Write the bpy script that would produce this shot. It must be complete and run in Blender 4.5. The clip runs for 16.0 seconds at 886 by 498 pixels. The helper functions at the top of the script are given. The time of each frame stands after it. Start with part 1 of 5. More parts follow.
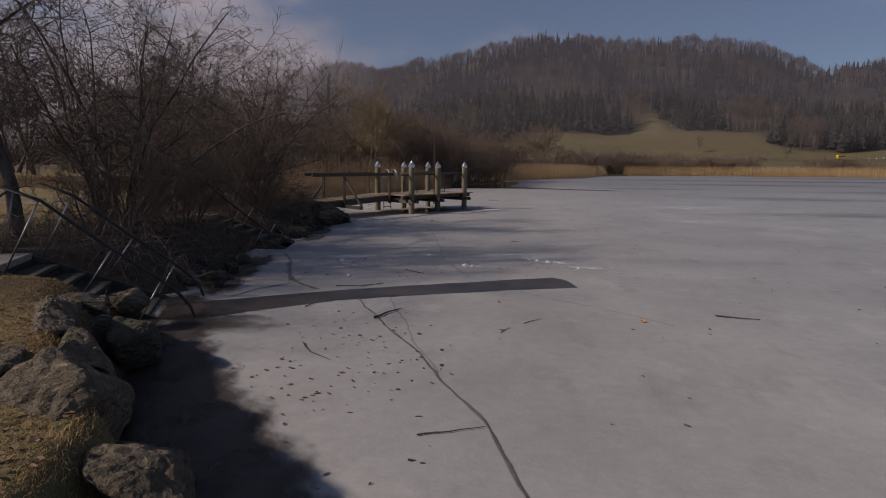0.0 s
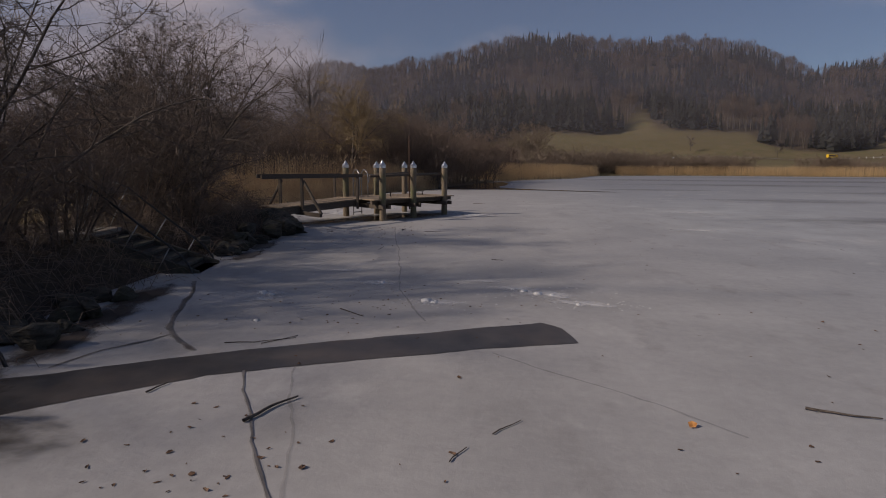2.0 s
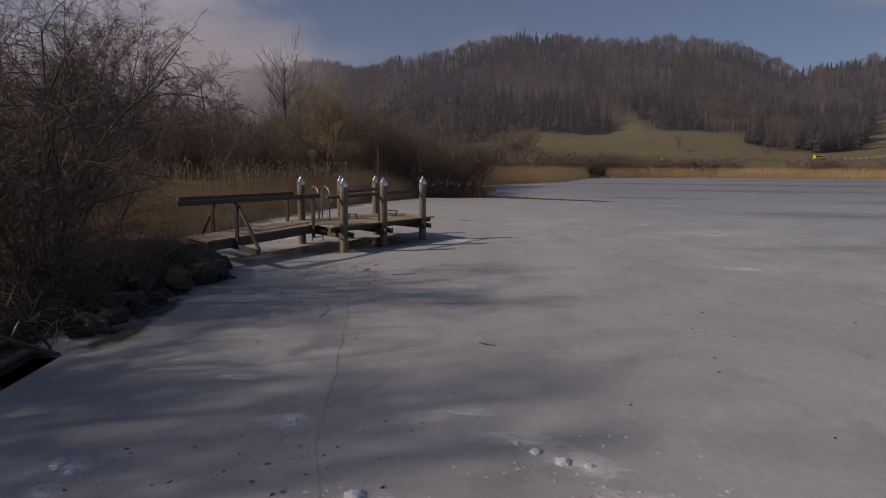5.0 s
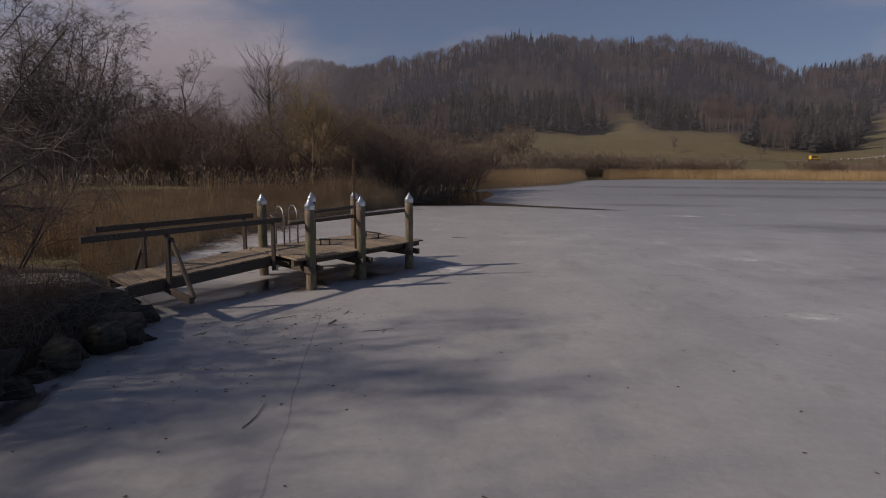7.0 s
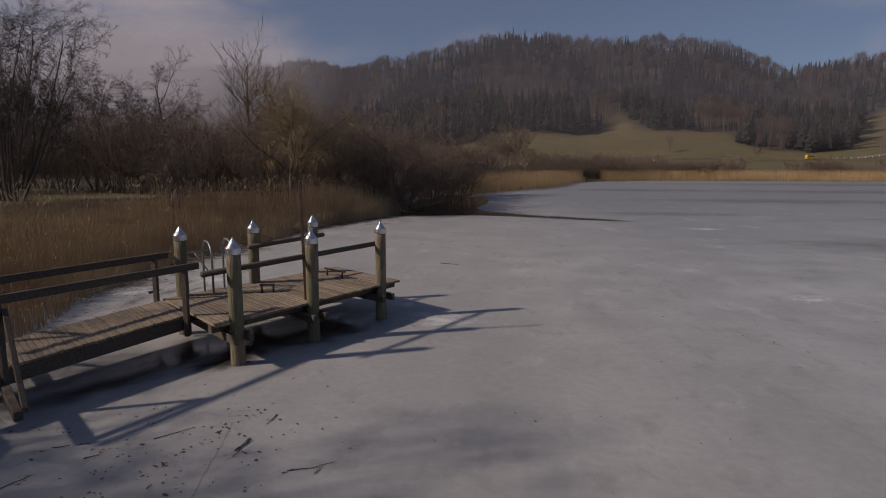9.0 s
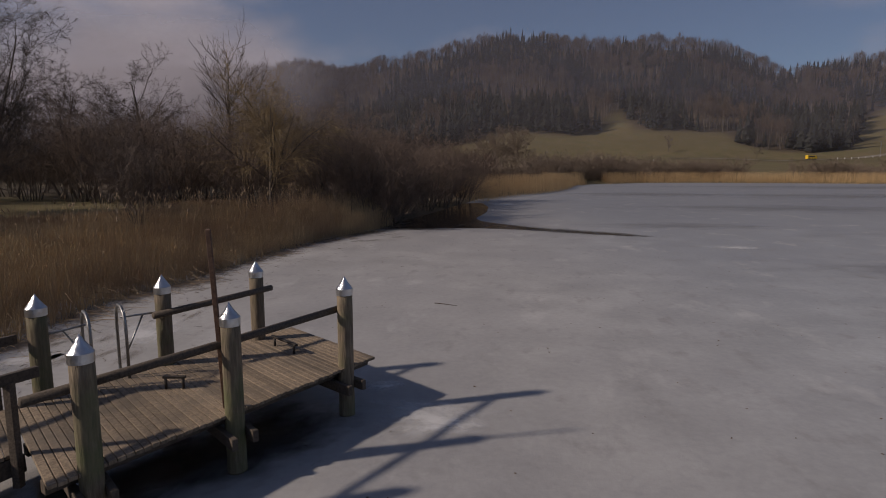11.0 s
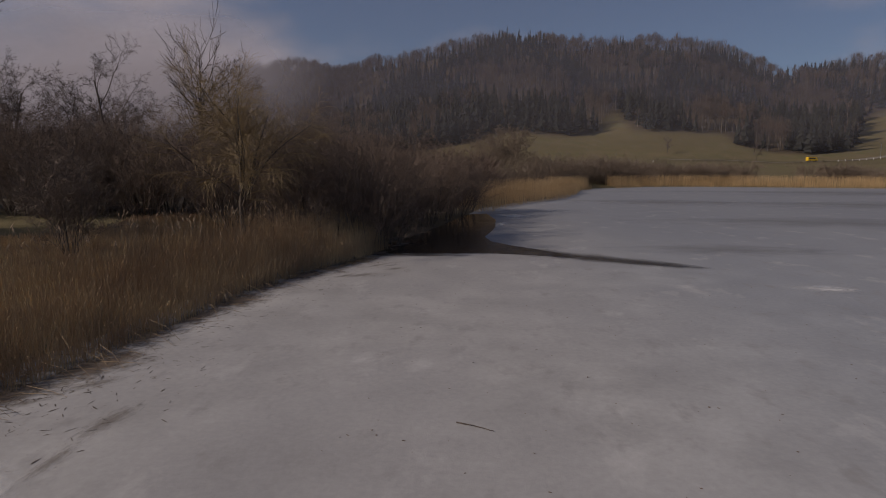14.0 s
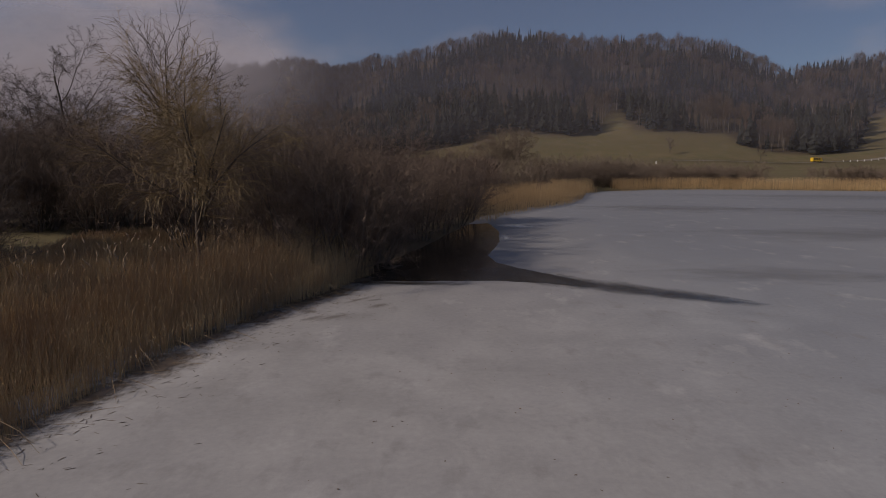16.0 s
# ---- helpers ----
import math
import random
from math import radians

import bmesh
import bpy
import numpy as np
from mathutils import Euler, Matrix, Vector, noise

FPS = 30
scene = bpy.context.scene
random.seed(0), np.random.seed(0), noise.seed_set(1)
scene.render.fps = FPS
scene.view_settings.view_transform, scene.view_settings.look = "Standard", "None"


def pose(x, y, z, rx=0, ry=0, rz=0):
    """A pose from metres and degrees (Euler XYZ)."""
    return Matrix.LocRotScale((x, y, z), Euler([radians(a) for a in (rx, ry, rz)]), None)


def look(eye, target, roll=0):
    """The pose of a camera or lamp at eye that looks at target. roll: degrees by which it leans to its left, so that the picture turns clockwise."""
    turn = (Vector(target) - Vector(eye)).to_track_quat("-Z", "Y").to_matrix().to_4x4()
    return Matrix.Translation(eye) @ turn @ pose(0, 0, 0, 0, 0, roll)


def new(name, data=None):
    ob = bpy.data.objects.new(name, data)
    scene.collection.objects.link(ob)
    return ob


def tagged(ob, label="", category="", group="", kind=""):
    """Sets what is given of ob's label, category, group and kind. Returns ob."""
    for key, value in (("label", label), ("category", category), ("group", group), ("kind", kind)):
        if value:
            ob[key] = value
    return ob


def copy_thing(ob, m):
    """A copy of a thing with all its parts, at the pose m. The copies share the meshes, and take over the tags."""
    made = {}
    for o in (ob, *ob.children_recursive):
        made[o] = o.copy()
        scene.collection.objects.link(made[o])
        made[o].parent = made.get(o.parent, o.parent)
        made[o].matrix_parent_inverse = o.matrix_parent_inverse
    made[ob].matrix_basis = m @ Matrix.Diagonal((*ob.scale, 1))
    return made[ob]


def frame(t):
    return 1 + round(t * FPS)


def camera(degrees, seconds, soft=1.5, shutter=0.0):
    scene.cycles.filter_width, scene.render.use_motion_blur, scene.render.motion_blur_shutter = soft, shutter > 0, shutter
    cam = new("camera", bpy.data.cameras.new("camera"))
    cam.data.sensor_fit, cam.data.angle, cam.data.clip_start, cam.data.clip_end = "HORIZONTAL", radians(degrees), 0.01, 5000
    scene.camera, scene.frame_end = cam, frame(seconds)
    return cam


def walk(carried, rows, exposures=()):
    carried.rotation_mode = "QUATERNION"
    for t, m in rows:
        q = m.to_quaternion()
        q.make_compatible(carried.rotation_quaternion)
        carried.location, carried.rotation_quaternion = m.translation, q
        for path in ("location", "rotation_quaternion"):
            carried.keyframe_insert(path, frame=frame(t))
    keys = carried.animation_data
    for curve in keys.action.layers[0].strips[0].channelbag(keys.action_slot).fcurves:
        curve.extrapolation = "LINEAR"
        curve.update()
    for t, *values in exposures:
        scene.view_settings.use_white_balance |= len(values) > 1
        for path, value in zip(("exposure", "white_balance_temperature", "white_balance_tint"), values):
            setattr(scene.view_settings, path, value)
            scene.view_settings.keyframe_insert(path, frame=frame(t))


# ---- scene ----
cam = camera(74.0, 16.0, soft=1.0)
PATH = [
    (0, (2.818, 8.158, 1.792), (2.59, 10.126, 1.516), 0.4),
    (0.5, (2.881, 8.912, 1.783), (2.659, 10.881, 1.508), 0.3),
    (1, (2.946, 9.682, 1.768), (2.731, 11.651, 1.494), 0.3),
    (1.5, (3.001, 10.364, 1.764), (2.793, 12.334, 1.489), 0.3),
    (2, (3.033, 11.036, 1.803), (2.832, 13.007, 1.527), 0.3),
    (2.5, (3.031, 11.649, 1.893), (2.837, 13.62, 1.617), 0.3),
    (3, (3.004, 12.317, 1.985), (2.822, 14.29, 1.709), 0.3),
    (3.5, (2.986, 12.961, 2.047), (2.812, 14.934, 1.771), 0.4),
    (4, (2.974, 13.665, 2.127), (2.805, 15.638, 1.85), 0.4),
    (6.5, (2.864, 17.103, 2.61), (2.716, 19.078, 2.333), 0.3),
    (7, (2.818, 17.985, 2.704), (2.675, 19.961, 2.427), 0.3),
    (7.5, (2.783, 18.802, 2.813), (2.648, 20.778, 2.535), 0.3),
    (8, (2.77, 19.804, 2.906), (2.638, 21.78, 2.628), 0.2),
    (8.5, (2.798, 20.716, 3.009), (2.668, 22.693, 2.731), 0.2),
    (9, (2.81, 21.74, 3.106), (2.684, 23.717, 2.829), 0.1),
    (11.5, (2.542, 26.386, 3.672), (2.427, 28.363, 3.395), 0.1),
    (12, (2.398, 27.332, 3.779), (2.287, 29.31, 3.502), 0.2),
    (12.5, (2.239, 28.251, 3.871), (2.13, 30.229, 3.594), 0.1),
    (13, (2.081, 29.196, 4.003), (1.976, 31.174, 3.727), 0.1),
    (13.5, (1.913, 30.189, 4.122), (1.81, 32.167, 3.844), 0.2),
    (14, (1.771, 31.348, 4.176), (1.671, 33.326, 3.898), 0.2),
    (14.5, (1.666, 32.43, 4.217), (1.569, 34.408, 3.938), 0.2),
    (15, (1.647, 33.822, 4.349), (1.551, 35.8, 4.07), 0.2),
    (15.5, (1.652, 34.964, 4.455), (1.555, 36.942, 4.177), 0.2),
    (16, (1.681, 36.158, 4.585), (1.582, 38.136, 4.307), 0.2),
]
walk(cam, [(t, look(eye, target, roll)) for t, eye, target, roll in PATH], exposures=[(0.0, 0.03, 6480, 16), (8.0, -0.02, 6480, 16), (12.5, -0.16, 6480, 16), (16.0, -0.2, 6480, 16)])

# ---- world, sun ----
SUN = Vector((-0.80, -0.28, 0.53)).normalized()
world = bpy.data.worlds.new("winter_sky")
scene.world = world
world.use_nodes = True
wn, wl = world.node_tree.nodes, world.node_tree.links
bg = wn["Background"]
sky = wn.new("ShaderNodeTexSky")
sky.sky_type, sky.sun_disc = "NISHITA", False
sky.sun_elevation, sky.sun_rotation = math.asin(SUN.z), math.atan2(SUN.x, SUN.y) % (2 * math.pi)
sky.altitude, sky.air_density, sky.dust_density, sky.ozone_density = 600, 1.0, 1.0, 5.0
bg.inputs["Strength"].default_value = 0.054
# thin broken cloud, thicker towards the horizon
tc = wn.new("ShaderNodeTexCoord")
sep = wn.new("ShaderNodeSeparateXYZ")
wl.new(tc.outputs["Generated"], sep.inputs[0])
cn = wn.new("ShaderNodeTexNoise")
cn.inputs["Scale"].default_value, cn.inputs["Detail"].default_value, cn.inputs["Roughness"].default_value = 3.6, 6, 0.45
cmap = wn.new("ShaderNodeMapping")
cmap.inputs["Scale"].default_value = (1.0, 1.0, 2.6)
cmap.inputs["Location"].default_value = (0.35, 0.0, 0.1)
wl.new(tc.outputs["Generated"], cmap.inputs["Vector"])
wl.new(cmap.outputs[0], cn.inputs["Vector"])
low = wn.new("ShaderNodeMapRange")
low.inputs["From Min"].default_value, low.inputs["From Max"].default_value = 0.36, 0.02
low.inputs["To Min"].default_value, low.inputs["To Max"].default_value = -0.22, 0.26
wl.new(sep.outputs["Z"], low.inputs["Value"])
west = wn.new("ShaderNodeMapRange")
west.inputs["From Min"].default_value, west.inputs["From Max"].default_value = 0.05, -0.55
west.inputs["To Min"].default_value, west.inputs["To Max"].default_value = -0.22, 0.26
wl.new(sep.outputs["X"], west.inputs["Value"])
add1, add2 = wn.new("ShaderNodeMath"), wn.new("ShaderNodeMath")
amp = wn.new("ShaderNodeMath"); amp.operation = "MULTIPLY_ADD"; amp.inputs[1].default_value = 3.4; amp.inputs[2].default_value = -1.2
wl.new(cn.outputs["Fac"], amp.inputs[0])
wl.new(amp.outputs[0], add1.inputs[0]); wl.new(low.outputs[0], add1.inputs[1])
wl.new(add1.outputs[0], add2.inputs[0]); wl.new(west.outputs[0], add2.inputs[1])
cr = wn.new("ShaderNodeMapRange")
cr.interpolation_type = "SMOOTHSTEP"
cr.inputs["From Min"].default_value, cr.inputs["From Max"].default_value = 0.3, 1.2
cr.inputs["To Min"].default_value, cr.inputs["To Max"].default_value = 0.07, 0.92
wl.new(add2.outputs[0], cr.inputs["Value"])
cm = wn.new("ShaderNodeMix")
cm.data_type = "RGBA"
cm.inputs[7].default_value = (6.9, 6.25, 6.6, 1)
wl.new(cr.outputs[0], cm.inputs[0])
wl.new(sky.outputs[0], cm.inputs[6])
wl.new(cm.outputs[2], bg.inputs["Color"])

lamp = bpy.data.lights.new("sun", "SUN")
lamp.energy, lamp.angle, lamp.color = 3.15, radians(2.2), (1.0, 0.87, 0.7)
sun = new("sun", lamp)
sun.matrix_world = look(SUN * 100, (0, 0, 0))


# ---- materials ----
def nodes_of(name, rough=0.8, metal=0.0):
    m = bpy.data.materials.new(name)
    m.use_nodes = True
    n, l = m.node_tree.nodes, m.node_tree.links
    b = n["Principled BSDF"]
    b.inputs["Roughness"].default_value, b.inputs["Metallic"].default_value = rough, metal
    return m, n, l, b


def mixed(n, l, fac, a, b):
    x = n.new("ShaderNodeMix")
    x.data_type = "RGBA"
    for i, v in ((6, a), (7, b)):
        if isinstance(v, tuple):
            x.inputs[i].default_value = (*v, 1)
        else:
            l.new(v, x.inputs[i])
    if isinstance(fac, float):
        x.inputs[0].default_value = fac
    else:
        l.new(fac, x.inputs[0])
    return x.outputs[2]


def noisy(n, l, scale, lo=0.35, hi=0.65, detail=6, stretch=None, rough=0.6, kind="Object"):
    t = n.new("ShaderNodeTexCoord")
    x = n.new("ShaderNodeTexNoise")
    x.inputs["Scale"].default_value, x.inputs["Detail"].default_value, x.inputs["Roughness"].default_value = scale, detail, rough
    if stretch:
        m = n.new("ShaderNodeMapping")
        m.inputs["Scale"].default_value = stretch
        l.new(t.outputs[kind], m.inputs[0]); l.new(m.outputs[0], x.inputs["Vector"])
    else:
        l.new(t.outputs[kind], x.inputs["Vector"])
    r = n.new("ShaderNodeMapRange")
    r.inputs["From Min"].default_value, r.inputs["From Max"].default_value = lo, hi
    l.new(x.outputs["Fac"], r.inputs["Value"])
    return r.outputs[0]


def bumped(n, l, b, height, strength=0.3, dist=0.02):
    x = n.new("ShaderNodeBump")
    x.inputs["Strength"].default_value, x.inputs["Distance"].default_value = strength, dist
    l.new(height, x.inputs["Height"])
    l.new(x.outputs[0], b.inputs["Normal"])


def plain(name, a, b2, scale=8.0, rough=0.8, metal=0.0, stretch=None, bump=0.3, dist=0.01, rnd=0.0, c=None, cscale=1.0):
    """Two colours by noise, a third in broad patches, relief, and a change of brightness from object to object."""
    m, n, l, b = nodes_of(name, rough, metal)
    f = noisy(n, l, scale, stretch=stretch)
    col = mixed(n, l, f, a, b2)
    if c:
        col = mixed(n, l, noisy(n, l, cscale, 0.45, 0.7), col, c)
    if rnd:
        o = n.new("ShaderNodeObjectInfo")
        h = n.new("ShaderNodeHueSaturation")
        r = n.new("ShaderNodeMapRange")
        r.inputs["To Min"].default_value, r.inputs["To Max"].default_value = 1 - rnd, 1 + rnd
        l.new(o.outputs["Random"], r.inputs["Value"]); l.new(r.outputs[0], h.inputs["Value"]); l.new(col, h.inputs["Color"])
        col = h.outputs[0]
    l.new(col, b.inputs["Base Color"])
    if bump:
        bumped(n, l, b, f, bump, dist)
    return m


def islands(name, a, b2, rough=0.85, patch=None, pscale=0.1):
    m, n, l, b = nodes_of(name, rough)
    g = n.new("ShaderNodeNewGeometry")
    col = mixed(n, l, g.outputs["Random Per Island"], a, b2)
    if patch:
        col = mixed(n, l, noisy(n, l, pscale, 0.4, 0.65), col, patch)
    l.new(col, b.inputs["Base Color"])
    return m


M = {}
M["bark"] = plain("bark", (0.052, 0.042, 0.035), (0.135, 0.11, 0.093), 14, 0.9, stretch=(1, 1, 0.25), bump=0.6, dist=0.02)
M["twig"] = plain("twig", (0.078, 0.058, 0.047), (0.17, 0.128, 0.103), 3, 0.75, bump=0)
M["twig_red"] = plain("twig_red", (0.1, 0.07, 0.054), (0.185, 0.132, 0.1), 2, 0.75, bump=0)
M["willow"] = plain("willow_twig", (0.17, 0.122, 0.06), (0.28, 0.2, 0.098), 2, 0.7, bump=0)
M["reed"] = islands("dry_reed", (0.335, 0.24, 0.13), (0.60, 0.445, 0.25), 0.8, (0.26, 0.172, 0.1), 0.4)
M["afar_twig"] = plain("far_shrub_twig", (0.12, 0.092, 0.07), (0.22, 0.17, 0.13), 2, 0.8, bump=0)
M["fallen_reed"] = islands("fallen_reed", (0.12, 0.085, 0.052), (0.33, 0.24, 0.14), 0.85)
M["plume"] = islands("reed_plume", (0.2, 0.145, 0.095), (0.33, 0.245, 0.165), 0.9)
M["bleached_reed"] = islands("bleached_reed", (0.43, 0.295, 0.145), (0.64, 0.465, 0.26), 0.8, (0.41, 0.28, 0.14), 0.15)
M["oak_twig"] = plain("oak_twig", (0.045, 0.035, 0.03), (0.10, 0.077, 0.064), 3, 0.8, bump=0)
M["dry_grass"] = islands("dry_grass", (0.28, 0.175, 0.07), (0.55, 0.38, 0.16), 0.9, (0.23, 0.16, 0.06), 2.5)
M["conifer"] = islands("far_conifer", (0.005, 0.007, 0.007), (0.016, 0.018, 0.015), 0.9, (0.008, 0.010, 0.009), 0.02)
M["pale_trunk"] = islands("far_trunk", (0.12, 0.10, 0.085), (0.24, 0.205, 0.17), 0.9)
M["broad"] = islands("far_broadleaf", (0.06, 0.045, 0.037), (0.118, 0.086, 0.067), 0.9, (0.095, 0.062, 0.046), 0.012)
M["wood"] = plain("weathered_plank", (0.15, 0.113, 0.078), (0.29, 0.225, 0.158), 5, 0.8, stretch=(6, 6, 1), bump=0.35, dist=0.006, rnd=0.22, c=(0.13, 0.105, 0.08), cscale=1.5)
M["post"] = plain("treated_post", (0.11, 0.085, 0.06), (0.24, 0.19, 0.13), 7, 0.85, stretch=(5, 5, 0.5), bump=0.5, dist=0.01, rnd=0.12, c=(0.10, 0.12, 0.05), cscale=1.2)
M["beam"] = plain("grey_beam", (0.055, 0.043, 0.033), (0.115, 0.09, 0.07), 12, 0.85, stretch=(3, 3, 3), bump=0.4, dist=0.008, rnd=0.15)
M["zinc"] = plain("crumpled_zinc", (0.55, 0.56, 0.58), (0.72, 0.73, 0.75), 9, 0.28, 0.95, bump=0.35, dist=0.02)
M["steel"] = plain("galvanised_steel", (0.24, 0.24, 0.24), (0.36, 0.36, 0.36), 20, 0.42, 0.9, bump=0.1, dist=0.003)
M["rusty"] = plain("rusty_iron", (0.09, 0.05, 0.035), (0.18, 0.11, 0.075), 25, 0.8, 0.2, bump=0.3, dist=0.004)
M["dark_iron"] = plain("dark_iron", (0.03, 0.027, 0.025), (0.075, 0.065, 0.058), 25, 0.6, 0.6, bump=0.2, dist=0.003)
M["dark_rail"] = plain("dark_paint_steel", (0.02, 0.02, 0.022), (0.05, 0.05, 0.05), 25, 0.55, 0.3, bump=0.2, dist=0.003)
M["concrete"] = plain("mossy_concrete", (0.035, 0.032, 0.027), (0.08, 0.073, 0.062), 9, 0.85, bump=0.4, dist=0.01, c=(0.03, 0.036, 0.022), cscale=2.2)
M["landing"] = plain("worn_concrete", (0.19, 0.165, 0.14), (0.3, 0.265, 0.23), 12, 0.85, stretch=(1, 6, 1), bump=0.3, dist=0.006)
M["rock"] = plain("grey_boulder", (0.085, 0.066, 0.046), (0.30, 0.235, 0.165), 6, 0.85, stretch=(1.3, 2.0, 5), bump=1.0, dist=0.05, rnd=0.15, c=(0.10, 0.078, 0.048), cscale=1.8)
# mossy copy of the rock, darkened to carry the bank's shade
M["shaded_moss_rock"] = plain("shaded_mossy_boulder", (0.027, 0.024, 0.019), (0.085, 0.074, 0.058), 5, 0.9, stretch=(1, 1.6, 4), bump=0.8, dist=0.035, rnd=0.25, c=(0.035, 0.036, 0.02), cscale=1.8)
M["leaf"] = plain("dead_leaf", (0.06, 0.035, 0.022), (0.18, 0.10, 0.055), 30, 0.7, bump=0.2, dist=0.002, rnd=0.3)
M["white_paint"] = plain("white_paint", (0.7, 0.7, 0.68), (0.8, 0.8, 0.78), 2, 0.6, bump=0)
M["yellow"] = plain("yellow_paint", (0.75, 0.48, 0.02), (0.8, 0.52, 0.03), 1, 0.4, bump=0)
M["dark_glass"] = plain("dark_glass", (0.02, 0.022, 0.025), (0.03, 0.03, 0.035), 1, 0.1, bump=0)
M["tyre"] = plain("tyre", (0.02, 0.02, 0.02), (0.035, 0.035, 0.035), 4, 0.85, bump=0)
M["snow"] = plain("old_snow", (0.5, 0.505, 0.52), (0.64, 0.645, 0.66), 9, 0.7, bump=0.5, dist=0.02)


def ice_material():
    m, n, l, b = nodes_of("lake_ice", 0.34)
    broad = noisy(n, l, 0.09, 0.36, 0.64, 6, stretch=(1, 0.5, 1))
    mid = noisy(n, l, 0.5, 0.25, 0.75, 9, rough=0.6)
    fine = noisy(n, l, 7.0, 0.3, 0.7, 9, rough=0.7)
    col = mixed(n, l, mid, (0.30, 0.292, 0.286), (0.47, 0.46, 0.452))
    half = n.new("ShaderNodeMath"); half.operation = "MULTIPLY"; half.inputs[1].default_value = 0.75
    l.new(broad, half.inputs[0])
    col = mixed(n, l, half.outputs[0], col, (0.30, 0.295, 0.305))
    # wetter, darker ice out in the open lake
    tc2, sp2, wet = n.new("ShaderNodeTexCoord"), n.new("ShaderNodeSeparateXYZ"), n.new("ShaderNodeMapRange")
    l.new(tc2.outputs["Object"], sp2.inputs[0]); l.new(sp2.outputs["Y"], wet.inputs["Value"])
    wet.interpolation_type = "SMOOTHSTEP"
    wet.inputs["From Min"].default_value, wet.inputs["From Max"].default_value = 34.0, 85.0
    wet.inputs["To Max"].default_value = 0.75
    col = mixed(n, l, wet.outputs[0], col, (0.23, 0.225, 0.235))
    out = n.new("ShaderNodeMapRange"); out.interpolation_type = "SMOOTHSTEP"
    out.inputs["From Min"].default_value, out.inputs["From Max"].default_value = 1.0, 13.0
    l.new(sp2.outputs["X"], out.inputs["Value"])
    cool = n.new("ShaderNodeMix"); cool.data_type = "RGBA"; cool.blend_type = "MULTIPLY"; cool.inputs[0].default_value = 1.0
    l.new(mixed(n, l, out.outputs[0], (1.05, 1.055, 1.06), (0.93, 0.99, 1.06)), cool.inputs[7]); l.new(col, cool.inputs[6])
    col = cool.outputs[2]
    spots = noisy(n, l, 1.6, 0.56, 0.72, 6, stretch=(1, 0.6, 1))
    thin = n.new("ShaderNodeMath"); thin.operation = "MULTIPLY"; thin.inputs[1].default_value = 0.6
    l.new(spots, thin.inputs[0])
    col = mixed(n, l, thin.outputs[0], col, (0.26, 0.252, 0.25))
    frost = noisy(n, l, 0.6, 0.58, 0.88, 8, stretch=(1, 0.6, 1), rough=0.65)
    col = mixed(n, l, frost, col, (0.56, 0.55, 0.55))
    grain = n.new("ShaderNodeMix"); grain.data_type = "RGBA"; grain.blend_type = "MULTIPLY"; grain.inputs[0].default_value = 0.15
    l.new(col, grain.inputs[6]); l.new(fine, grain.inputs[7])
    l.new(grain.outputs[2], b.inputs["Base Color"])
    r = n.new("ShaderNodeMapRange")
    r.inputs["To Min"].default_value, r.inputs["To Max"].default_value = 0.5, 0.75
    l.new(mid, r.inputs["Value"]); l.new(r.outputs[0], b.inputs["Roughness"])
    b.inputs["IOR"].default_value = 1.31
    b.inputs["Specular IOR Level"].default_value = 0.2
    bumped(n, l, b, fine, 0.2, 0.012)
    return m


def ground_material():
    m, n, l, b = nodes_of("meadow_ground", 0.95)
    fine = noisy(n, l, 9.0, 0.3, 0.7, 8)
    broad = noisy(n, l, 0.12, 0.4, 0.62, 5)
    far = noisy(n, l, 0.018, 0.42, 0.6, 4, stretch=(0.5, 1.4, 1))
    col = mixed(n, l, fine, (0.115, 0.09, 0.042), (0.185, 0.142, 0.07))
    col = mixed(n, l, broad, col, (0.108, 0.097, 0.037))
    col = mixed(n, l, far, col, (0.118, 0.093, 0.04))
    at = n.new("ShaderNodeAttribute")
    at.attribute_name = "soil_shade"
    lawn = n.new("ShaderNodeAttribute")
    lawn.attribute_name = "lawn"
    col = mixed(n, l, lawn.outputs["Fac"], col, mixed(n, l, fine, (0.16, 0.118, 0.044), (0.27, 0.2, 0.085)))
    # leaf mould tone, kept darker to include the shade under bank trees
    mould_shade = mixed(n, l, fine, (0.028, 0.020, 0.015), (0.085, 0.057, 0.036))
    col = mixed(n, l, at.outputs["Fac"], col, mould_shade)
    l.new(col, b.inputs["Base Color"])
    bumped(n, l, b, fine, 0.7, 0.05)
    return m


M["ice"], M["ground"] = ice_material(), ground_material()
M["clear_ice"] = plain("clear_dark_ice", (0.030, 0.030, 0.033), (0.065, 0.061, 0.061), 2.3, 0.4, bump=0.08, dist=0.01, c=(0.10, 0.083, 0.072), cscale=0.7)
M["clear_ice"].node_tree.nodes["Principled BSDF"].inputs["Specular IOR Level"].default_value = 0.25
M["wet"] = plain("open_water", (0.02, 0.018, 0.015), (0.035, 0.03, 0.025), 1.5, 0.12, bump=0)
# wet mud tone that includes the deep shade at the bank's foot
M["shaded_mud"] = plain("shaded_wet_mud", (0.04, 0.034, 0.03), (0.075, 0.062, 0.052), 3, 0.5, bump=0.3, dist=0.02)
M["shaded_mud"].node_tree.nodes["Principled BSDF"].inputs["Specular IOR Level"].default_value = 0.25
M["crack"] = plain("refrozen_crack", (0.07, 0.062, 0.057), (0.17, 0.157, 0.15), 4, 0.4, bump=0.2, dist=0.01)
M["crack_halo"] = plain("thin_melt_line", (0.16, 0.15, 0.145), (0.26, 0.25, 0.245), 4, 0.45, bump=0)
M["crack_halo"].node_tree.nodes["Principled BSDF"].inputs["Alpha"].default_value = 0.22
